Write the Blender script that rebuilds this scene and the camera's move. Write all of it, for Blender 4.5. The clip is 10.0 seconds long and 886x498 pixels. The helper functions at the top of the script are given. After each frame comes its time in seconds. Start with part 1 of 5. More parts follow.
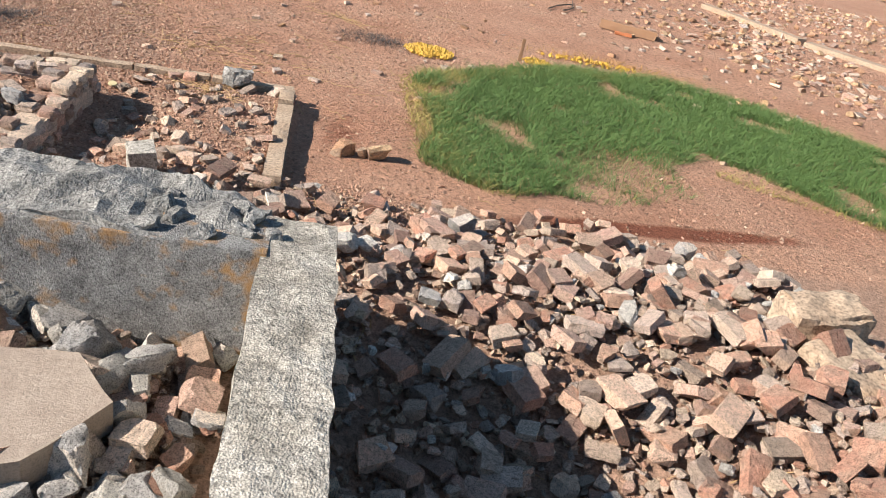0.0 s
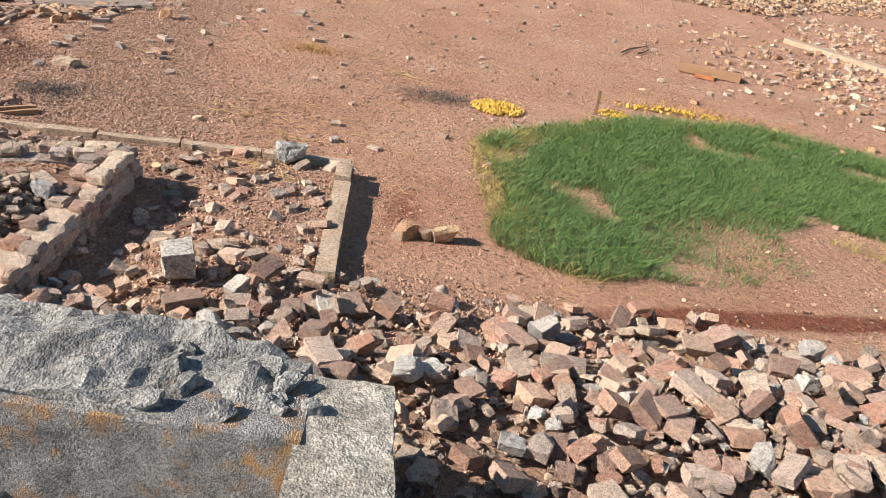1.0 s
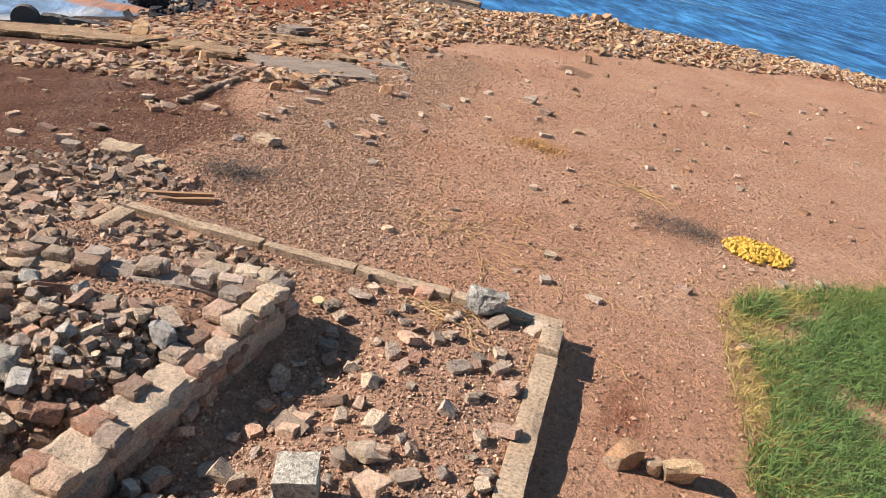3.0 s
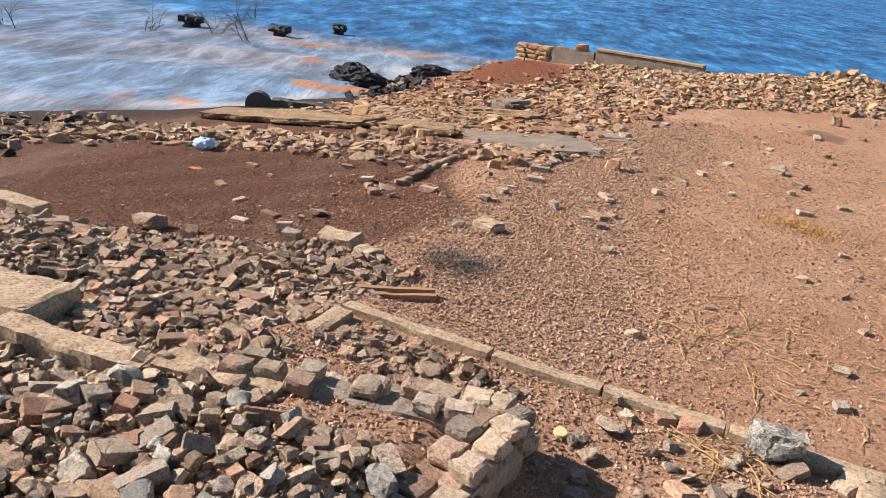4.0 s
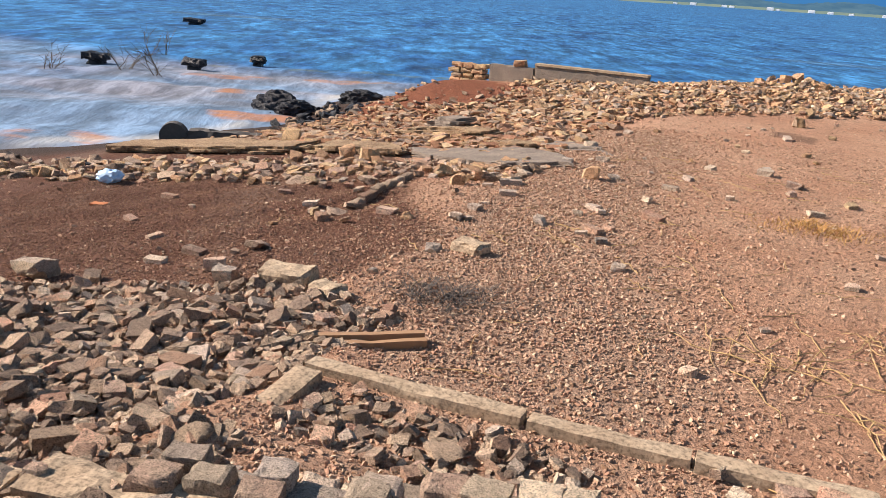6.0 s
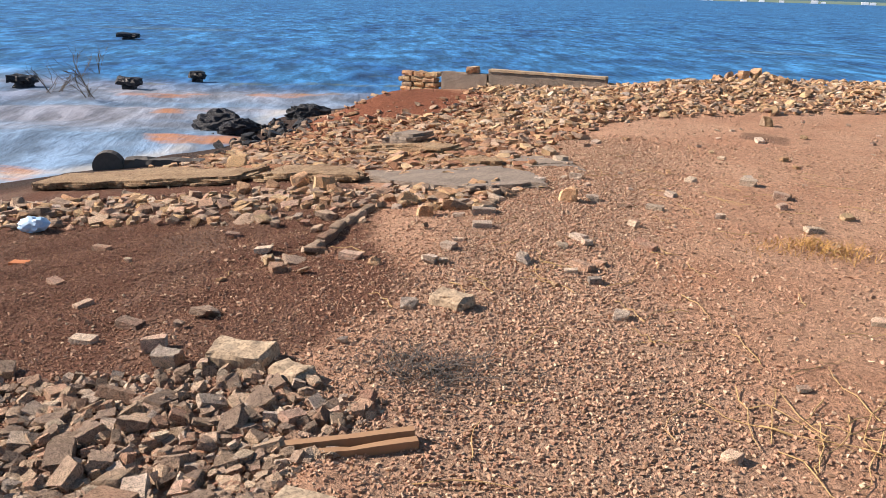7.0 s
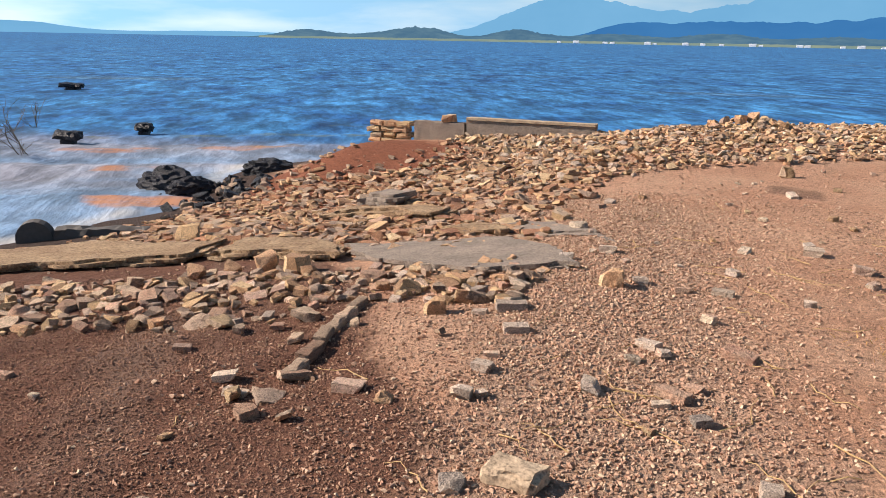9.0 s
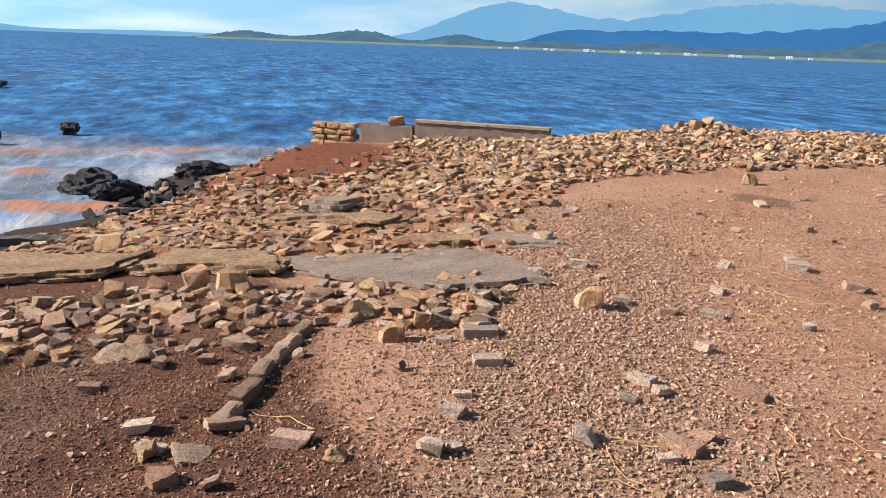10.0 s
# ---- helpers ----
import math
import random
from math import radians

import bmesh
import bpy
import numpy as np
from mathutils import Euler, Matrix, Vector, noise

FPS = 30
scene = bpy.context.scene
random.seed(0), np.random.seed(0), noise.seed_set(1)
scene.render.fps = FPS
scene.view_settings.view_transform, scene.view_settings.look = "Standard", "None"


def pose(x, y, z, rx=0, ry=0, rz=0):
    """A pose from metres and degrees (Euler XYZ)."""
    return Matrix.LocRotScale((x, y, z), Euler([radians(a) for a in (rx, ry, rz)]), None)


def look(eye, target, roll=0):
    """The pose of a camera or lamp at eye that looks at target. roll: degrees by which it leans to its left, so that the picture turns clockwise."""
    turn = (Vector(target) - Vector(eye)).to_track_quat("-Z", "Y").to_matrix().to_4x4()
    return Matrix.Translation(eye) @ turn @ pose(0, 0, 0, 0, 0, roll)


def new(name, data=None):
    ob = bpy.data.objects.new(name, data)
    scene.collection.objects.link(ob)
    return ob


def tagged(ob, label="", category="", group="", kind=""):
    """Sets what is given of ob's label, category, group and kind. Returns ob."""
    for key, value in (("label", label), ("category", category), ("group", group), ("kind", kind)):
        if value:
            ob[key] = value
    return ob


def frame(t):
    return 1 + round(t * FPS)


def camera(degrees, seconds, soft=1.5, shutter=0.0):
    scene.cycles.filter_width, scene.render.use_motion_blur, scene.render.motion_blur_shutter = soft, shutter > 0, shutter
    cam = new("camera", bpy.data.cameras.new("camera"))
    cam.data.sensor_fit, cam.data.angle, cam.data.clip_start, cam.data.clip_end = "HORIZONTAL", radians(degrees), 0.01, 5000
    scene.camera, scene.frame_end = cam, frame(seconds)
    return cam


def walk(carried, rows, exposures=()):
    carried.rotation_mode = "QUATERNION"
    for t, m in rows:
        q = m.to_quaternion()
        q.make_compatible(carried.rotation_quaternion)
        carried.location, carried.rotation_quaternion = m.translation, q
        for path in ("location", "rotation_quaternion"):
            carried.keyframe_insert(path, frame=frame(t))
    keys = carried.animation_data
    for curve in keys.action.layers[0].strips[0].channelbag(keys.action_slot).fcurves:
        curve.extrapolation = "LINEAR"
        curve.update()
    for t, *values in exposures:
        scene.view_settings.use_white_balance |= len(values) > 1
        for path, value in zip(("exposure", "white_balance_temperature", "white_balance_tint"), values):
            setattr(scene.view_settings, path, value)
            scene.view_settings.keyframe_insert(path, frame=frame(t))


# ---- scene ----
cam = camera(58.0, 10.0, soft=0.5)
PATH = [
    (0, (-0.035, 0.443, 1.97), (0.123, 2.215, 1.056), 12.5),
    (0.5, (-0.068, 0.81, 1.948), (-0.024, 2.608, 1.073), 9.8),
    (1, (-0.097, 1.165, 1.973), (-0.119, 2.97, 1.111), 8.9),
    (1.5, (-0.153, 1.568, 1.983), (-0.18, 3.383, 1.143), 9.1),
    (2, (-0.208, 1.975, 1.959), (-0.252, 3.803, 1.15), 8.9),
    (2.5, (-0.301, 2.33, 1.972), (-0.574, 4.155, 1.201), 8.8),
    (3, (-0.455, 2.6, 1.97), (-0.99, 4.352, 1.168), 11.1),
    (3.2, (-0.52, 2.689, 1.967), (-1.175, 4.404, 1.174), 9.7),
    (4.3, (-1.153, 3.266, 1.81), (-2.207, 4.812, 1.102), 5.4),
    (4.5, (-1.27, 3.297, 1.791), (-2.299, 4.849, 1.063), 5.4),
    (5, (-1.475, 3.404, 1.655), (-2.435, 4.965, 0.855), 4.7),
    (5.5, (-1.545, 3.663, 1.406), (-2.478, 5.286, 0.702), 4.3),
    (6, (-1.746, 3.889, 1.397), (-2.634, 5.57, 0.776), 3.8),
    (6.2, (-1.847, 3.982, 1.418), (-2.706, 5.678, 0.796), 3.2),
    (7.3, (-2.304, 4.583, 1.47), (-3.068, 6.33, 0.869), 1.6),
    (7.5, (-2.41, 4.688, 1.445), (-3.16, 6.447, 0.86), 1.7),
    (8, (-2.663, 4.973, 1.419), (-3.384, 6.752, 0.855), 1.3),
    (8.5, (-2.887, 5.343, 1.402), (-3.615, 7.139, 0.908), 0.9),
    (9, (-3.075, 5.568, 1.396), (-3.774, 7.372, 0.889), 1.1),
    (9.5, (-3.22, 5.787, 1.374), (-3.877, 7.606, 0.862), 1.4),
    (10, (-3.375, 6.113, 1.305), (-3.938, 7.967, 0.812), 2.1),
]
walk(cam, [(t, look(eye, target, roll)) for t, eye, target, roll in PATH], [(0, 0.92, 6000, 12), (2.5, 0.9, 6300, 13), (6.5, 0.9, 6450, 14), (8.5, 0.8, 6450, 14), (10, 0.8, 6450, 14)])

# ---- light: low sun from the west-south-west, clear sky with thin haze
SHADOW = Vector((0.955, 0.27, -0.65)).normalized()
ELEV = math.asin(-SHADOW.z)
sun = new("sun", bpy.data.lights.new("sun", "SUN"))
sun.data.energy, sun.data.angle, sun.data.color = 5.0, radians(0.5), (1.0, 0.885, 0.75)
sun.matrix_world = SHADOW.to_track_quat("-Z", "Y").to_matrix().to_4x4()

world = bpy.data.worlds.new("sky")
scene.world = world
world.use_nodes = True
wt = world.node_tree
wt.nodes.clear()
sky = wt.nodes.new("ShaderNodeTexSky")
sky.sky_type, sky.sun_disc = "NISHITA", False
sky.sun_elevation, sky.sun_rotation = ELEV, math.atan2(-SHADOW.x, -SHADOW.y)
sky.air_density, sky.dust_density, sky.ozone_density = 1.0, 0.2, 3.0
wbg = wt.nodes.new("ShaderNodeBackground")
wbg.inputs["Strength"].default_value = 0.047
wout = wt.nodes.new("ShaderNodeOutputWorld")
# pale haze and thin cloud low over the lake
wco = wt.nodes.new("ShaderNodeTexCoord")
wsep = wt.nodes.new("ShaderNodeSeparateXYZ")
wt.links.new(wco.outputs["Generated"], wsep.inputs[0])
wlow = wt.nodes.new("ShaderNodeMapRange")
wlow.interpolation_type = "SMOOTHSTEP"
for key, value in (("From Min", 0.0), ("From Max", 0.3), ("To Min", 0.92), ("To Max", 0.12)):
    wlow.inputs[key].default_value = value
wt.links.new(wsep.outputs[2], wlow.inputs["Value"])
wmap = wt.nodes.new("ShaderNodeMapping")
wmap.inputs["Scale"].default_value = (3.0, 3.0, 16.0)
wt.links.new(wco.outputs["Generated"], wmap.inputs[0])
wnoise = wt.nodes.new("ShaderNodeTexNoise")
wnoise.inputs["Scale"].default_value, wnoise.inputs["Detail"].default_value = 1.6, 6.0
wt.links.new(wmap.outputs[0], wnoise.inputs["Vector"])
wcloud = wt.nodes.new("ShaderNodeValToRGB")
wcloud.color_ramp.elements[0].position, wcloud.color_ramp.elements[0].color = 0.42, (3.2, 6.4, 9.2, 1)
wcloud.color_ramp.elements[1].position, wcloud.color_ramp.elements[1].color = 0.66, (6.6, 8.5, 9.5, 1)
wt.links.new(wnoise.outputs["Fac"], wcloud.inputs[0])
wmix = wt.nodes.new("ShaderNodeMix")
wmix.data_type = "RGBA"
wt.links.new(wlow.outputs[0], wmix.inputs[0])
wt.links.new(sky.outputs[0], wmix.inputs[6])
wdot = wt.nodes.new("ShaderNodeVectorMath")
wdot.operation = "DOT_PRODUCT"
wdot.inputs[1].default_value = (-SHADOW.x, -SHADOW.y, 0.0)
wt.links.new(wco.outputs["Generated"], wdot.inputs[0])
wside = wt.nodes.new("ShaderNodeMapRange")
for key, value in (("From Min", -0.35), ("From Max", 0.6), ("To Min", 0.92), ("To Max", 1.75)):
    wside.inputs[key].default_value = value
wt.links.new(wdot.outputs["Value"], wside.inputs["Value"])
wglow = wt.nodes.new("ShaderNodeVectorMath")
wglow.operation = "SCALE"
wt.links.new(wcloud.outputs[0], wglow.inputs[0])
wt.links.new(wside.outputs[0], wglow.inputs["Scale"])
wt.links.new(wglow.outputs[0], wmix.inputs[7])
wt.links.new(wmix.outputs[2], wbg.inputs[0])
wt.links.new(wbg.outputs[0], wout.inputs[0])


# ---- materials
class Mat:
    """A small builder of node materials."""

    def __init__(self, name, rough=0.9, spec=0.25):
        self.m = bpy.data.materials.new(name)
        self.m.use_nodes = True
        self.t = self.m.node_tree
        self.b = self.t.nodes["Principled BSDF"]
        self.b.inputs["Roughness"].default_value = rough
        self.b.inputs["Specular IOR Level"].default_value = spec
        self.pos = self.node("ShaderNodeNewGeometry").outputs["Position"]
        self.isle = self.node("ShaderNodeNewGeometry").outputs["Random Per Island"]

    def node(self, kind):
        return self.t.nodes.new(kind)

    def put(self, value, socket):
        if hasattr(value, "is_output"):
            self.t.links.new(value, socket)
        elif isinstance(value, tuple) and len(value) == 3:
            socket.default_value = (*value, 1.0) if socket.type == "RGBA" else value
        else:
            socket.default_value = value

    def noise(self, scale, detail=5.0, rough=0.6, at=None, stretch=None):
        n = self.node("ShaderNodeTexNoise")
        n.inputs["Scale"].default_value, n.inputs["Detail"].default_value, n.inputs["Roughness"].default_value = scale, detail, rough
        src = at if at is not None else self.pos
        if stretch:
            mp = self.node("ShaderNodeMapping")
            mp.vector_type = "TEXTURE"
            mp.inputs["Rotation"].default_value = (0, 0, radians(28))
            mp.inputs["Scale"].default_value = [1 / s for s in stretch]
            self.t.links.new(src, mp.inputs[0])
            src = mp.outputs[0]
        self.t.links.new(src, n.inputs["Vector"])
        return n.outputs["Fac"]

    def voro(self, scale, what="Distance"):
        n = self.node("ShaderNodeTexVoronoi")
        n.inputs["Scale"].default_value = scale
        self.t.links.new(self.pos, n.inputs["Vector"])
        return n.outputs[what]

    def ramp(self, value, *stops):
        n = self.node("ShaderNodeValToRGB")
        e = n.color_ramp.elements
        while len(e) < len(stops):
            e.new(0.5)
        for el, (p, c) in zip(e, stops):
            el.position, el.color = p, (*c, 1) if isinstance(c, tuple) else (c, c, c, 1)
        self.put(value, n.inputs[0])
        return n.outputs[0]

    def mix(self, fac, a, b, mode="MIX"):
        n = self.node("ShaderNodeMix")
        n.data_type, n.blend_type = "RGBA", mode
        self.put(fac, n.inputs[0]), self.put(a, n.inputs[6]), self.put(b, n.inputs[7])
        return n.outputs[2]

    def math(self, op, a, b=0.0):
        n = self.node("ShaderNodeMath")
        n.operation = op
        self.put(a, n.inputs[0]), self.put(b, n.inputs[1])
        return n.outputs[0]

    def attr(self, name):
        n = self.node("ShaderNodeAttribute")
        n.attribute_name = name
        return n.outputs["Fac"]

    def each(self):
        """A random number for each piece, whether object or island."""
        o = self.node("ShaderNodeObjectInfo").outputs["Random"]
        return self.math("FRACT", self.math("ADD", o, self.isle))

    def bump(self, height, strength=0.5, dist=0.01):
        n = self.node("ShaderNodeBump")
        n.inputs["Strength"].default_value, n.inputs["Distance"].default_value = strength, dist
        self.t.links.new(height, n.inputs["Height"])
        self.t.links.new(n.outputs[0], self.b.inputs["Normal"])

    def done(self, colour, rough=None):
        self.put(colour, self.b.inputs["Base Color"])
        if rough is not None:
            self.put(rough, self.b.inputs["Roughness"])
        return self.m


def rubble_mat(name, tones, dust=(0.46, 0.36, 0.26), dusty=0.45, grain=55.0, bright=1.18):
    """Broken pieces: a tone and a shade for each piece, dust in patches, pitted grain."""
    k = Mat(name, 0.92, 0.2)
    n = len(tones)
    each = k.each()
    base = k.ramp(each, *[(i / n, tuple(min(0.72, v * bright) for v in c)) for i, c in enumerate(tones)])
    base.node.color_ramp.interpolation = "CONSTANT"
    fine = k.noise(grain, 6, 0.75)
    wide = k.noise(11.0, 5, 0.65)
    pits = k.ramp(k.noise(grain * 4.0, 3, 0.7), (0.36, 0.3), (0.45, 1.0), (0.7, 1.3))
    holes = k.ramp(k.voro(grain * 1.6), (0.08, 0.35), (0.3, 1.0))
    col = k.mix(k.math("MULTIPLY", k.ramp(wide, (0.42, 0.0), (0.62, 1.0)), dusty), base, dust)
    shade = k.ramp(k.math("FRACT", k.math("MULTIPLY", each, 17.3)), (0.0, 0.68), (0.4, 1.0), (1.0, 1.35))
    col = k.mix(1.0, col, shade, "MULTIPLY")
    col = k.mix(0.85, col, k.ramp(fine, (0.3, 0.45), (0.5, 0.97), (0.72, 1.35)), "MULTIPLY")
    col = k.mix(0.75, col, pits, "MULTIPLY")
    col = k.mix(0.5, col, holes, "MULTIPLY")
    k.bump(k.math("ADD", k.math("ADD", k.math("MULTIPLY", fine, 1.5), wide), k.math("MULTIPLY", holes, 0.25)), 1.0, 0.016)
    return k.done(col)


BRICK_TONES = [(0.46, 0.25, 0.17), (0.42, 0.28, 0.21), (0.52, 0.32, 0.22), (0.48, 0.37, 0.28), (0.38, 0.24, 0.18), (0.55, 0.38, 0.27), (0.44, 0.34, 0.27)]
GREY_TONES = [(0.44, 0.34, 0.26), (0.54, 0.42, 0.31), (0.37, 0.3, 0.25), (0.58, 0.45, 0.32), (0.45, 0.3, 0.22), (0.48, 0.37, 0.29)]
m_brick = rubble_mat("old_brick", BRICK_TONES)
m_rubble = rubble_mat("mortar_rubble", GREY_TONES)
m_mortar = rubble_mat("grey_mortar", [(0.46, 0.43, 0.37), (0.56, 0.52, 0.45), (0.38, 0.36, 0.33), (0.52, 0.45, 0.37), (0.44, 0.41, 0.37)], (0.5, 0.45, 0.38), 0.4)
m_dark = rubble_mat("dull_rubble", [(0.34, 0.24, 0.175), (0.42, 0.3, 0.21), (0.28, 0.2, 0.15), (0.47, 0.34, 0.235), (0.38, 0.23, 0.155)], (0.44, 0.32, 0.22), 0.4, 55.0, 1.12)
m_tan = rubble_mat("tan_stone", [(0.53, 0.35, 0.19), (0.45, 0.27, 0.15), (0.58, 0.41, 0.24), (0.42, 0.25, 0.15), (0.52, 0.3, 0.17), (0.42, 0.31, 0.22)], (0.54, 0.36, 0.21), 0.4, 55.0, 1.02)
m_red = rubble_mat("red_stone", [(0.4, 0.2, 0.11), (0.47, 0.29, 0.16), (0.34, 0.17, 0.1), (0.5, 0.33, 0.18), (0.42, 0.25, 0.15)], (0.4, 0.22, 0.13), 0.4, 55.0, 1.02)
m_black = rubble_mat("wet_black_rock", [(0.025, 0.026, 0.03), (0.035, 0.034, 0.036), (0.02, 0.02, 0.025)], (0.05, 0.045, 0.04), 0.3)
m_black.node_tree.nodes["Principled BSDF"].inputs["Roughness"].default_value = 0.45


def pebble_material():
    k = Mat("gravel", 0.95, 0.15)
    col = k.ramp(k.each(), (0.0, (0.27, 0.165, 0.1)), (0.3, (0.47, 0.295, 0.2)), (0.55, (0.4, 0.225, 0.15)), (0.8, (0.54, 0.36, 0.25)), (1.0, (0.64, 0.48, 0.33)))
    return k.done(k.mix(0.6, col, k.ramp(k.noise(160.0, 3, 0.7), (0.35, 0.6), (0.65, 1.2)), "MULTIPLY"))


m_pebble = pebble_material()


def concrete_mat(name, base, light, dark, pits=90.0, moss=None, depth=0.008, strength=0.7, grit=0.0, contrast=0.8):
    k = Mat(name, 0.93, 0.2)
    wide, mid, fine = k.noise(3.5, 5, 0.65), k.noise(26.0, 6, 0.7), k.noise(pits, 4, 0.7)
    col = k.mix(k.ramp(wide, (0.38, 0.0), (0.66, 1.0)), base, light)
    col = k.mix(k.ramp(mid, (0.5, 0.0), (0.75, 0.5)), col, dark)
    col = k.mix(contrast, col, k.ramp(fine, (0.34, 0.3), (0.5, 0.95), (0.7, 1.4)), "MULTIPLY")
    relief = k.math("ADD", k.math("MULTIPLY", fine, 0.5), mid)
    if grit:
        cell = k.voro(grit)
        spots = k.noise(grit * 0.9, 4, 0.75)
        col = k.mix(0.3, col, k.ramp(cell, (0.1, 1.25), (0.45, 1.05), (0.75, 0.45)), "MULTIPLY")
        col = k.mix(0.55, col, k.ramp(spots, (0.36, 0.3), (0.48, 0.95), (0.66, 1.45)), "MULTIPLY")
        col = k.mix(0.6, col, k.ramp(k.noise(9.0, 5, 0.75), (0.36, 0.4), (0.5, 0.95), (0.65, 1.3)), "MULTIPLY")
        relief = k.math("SUBTRACT", relief, k.math("MULTIPLY", cell, 0.4))
    if moss:
        col = k.mix(k.ramp(k.noise(5.5, 4, 0.6), (0.53, 0.0), (0.64, 0.8)), col, moss)
    k.bump(relief, strength, depth)
    return k.done(col)


m_conc = concrete_mat("weathered_concrete", (0.36, 0.325, 0.26), (0.54, 0.5, 0.42), (0.21, 0.19, 0.155), 60.0, None, 0.01, 0.8, 150.0)
m_plaster = concrete_mat("pebbly_plaster", (0.29, 0.28, 0.26), (0.42, 0.41, 0.38), (0.17, 0.16, 0.155), 130.0, (0.5, 0.27, 0.09), 0.02, 1.0, 200.0)
m_capping = concrete_mat("grey_mortar_capping", (0.28, 0.27, 0.24), (0.41, 0.39, 0.345), (0.155, 0.15, 0.145), 70.0, None, 0.011, 0.9, 150.0)
m_pale = concrete_mat("pale_screed", (0.39, 0.285, 0.19), (0.47, 0.365, 0.255), (0.26, 0.185, 0.13), 60.0, None, 0.008, 0.7)
m_slab = concrete_mat("grey_slab", (0.23, 0.185, 0.15), (0.33, 0.265, 0.21), (0.13, 0.1, 0.085), 70.0, None, 0.016, 1.0)
m_layer = concrete_mat("ochre_layered_slab", (0.36, 0.235, 0.14), (0.5, 0.35, 0.21), (0.12, 0.075, 0.05), 34.0, None, 0.05, 1.0)
m_tile = concrete_mat("worn_floor_slab", (0.33, 0.26, 0.2), (0.41, 0.335, 0.26), (0.23, 0.18, 0.14), 160.0, None, 0.008, 0.8, 0.0, 0.35)


def plain_mat(name, a, b, scale=30.0, rough=0.8, bump=0.3, spec=0.3):
    k = Mat(name, rough, spec)
    f = k.noise(scale, 4, 0.6)
    k.bump(f, bump, 0.004)
    return k.done(k.mix(k.each(), k.mix(f, a, b), k.mix(f, b, a)))


m_yellow = plain_mat("yellow_husk", (0.62, 0.42, 0.07), (0.5, 0.28, 0.04), 60, 0.6)
m_straw = plain_mat("straw", (0.55, 0.38, 0.17), (0.38, 0.24, 0.11), 40, 0.8)
m_drygrass = plain_mat("dry_grass", (0.52, 0.3, 0.1), (0.4, 0.22, 0.075), 40, 0.8)
m_ash = plain_mat("burnt_stalks", (0.06, 0.055, 0.052), (0.15, 0.12, 0.1), 50, 0.9)
m_wood = plain_mat("weathered_wood", (0.4, 0.24, 0.13), (0.28, 0.16, 0.09), 25, 0.75)
m_twig = plain_mat("grey_twig", (0.2, 0.15, 0.11), (0.1, 0.08, 0.06), 25, 0.85)
m_bag = plain_mat("white_plastic_bag", (0.62, 0.74, 0.85), (0.25, 0.5, 0.8), 9, 0.4, 0.2, 0.5)
m_disc = plain_mat("cream_plastic", (0.7, 0.62, 0.35), (0.6, 0.5, 0.25), 30, 0.5)
m_white = plain_mat("white_paint", (0.75, 0.76, 0.76), (0.6, 0.63, 0.65), 0.3, 0.7)
m_basalt = plain_mat("dark_weathered_stone", (0.13, 0.115, 0.105), (0.07, 0.065, 0.06), 20, 0.9)
m_grass = plain_mat("green_grass", (0.05, 0.115, 0.026), (0.17, 0.245, 0.07), 2, 0.6, 0.0)
m_grass_tip = plain_mat("yellowing_grass", (0.3, 0.27, 0.07), (0.42, 0.31, 0.1), 6, 0.7, 0.0)


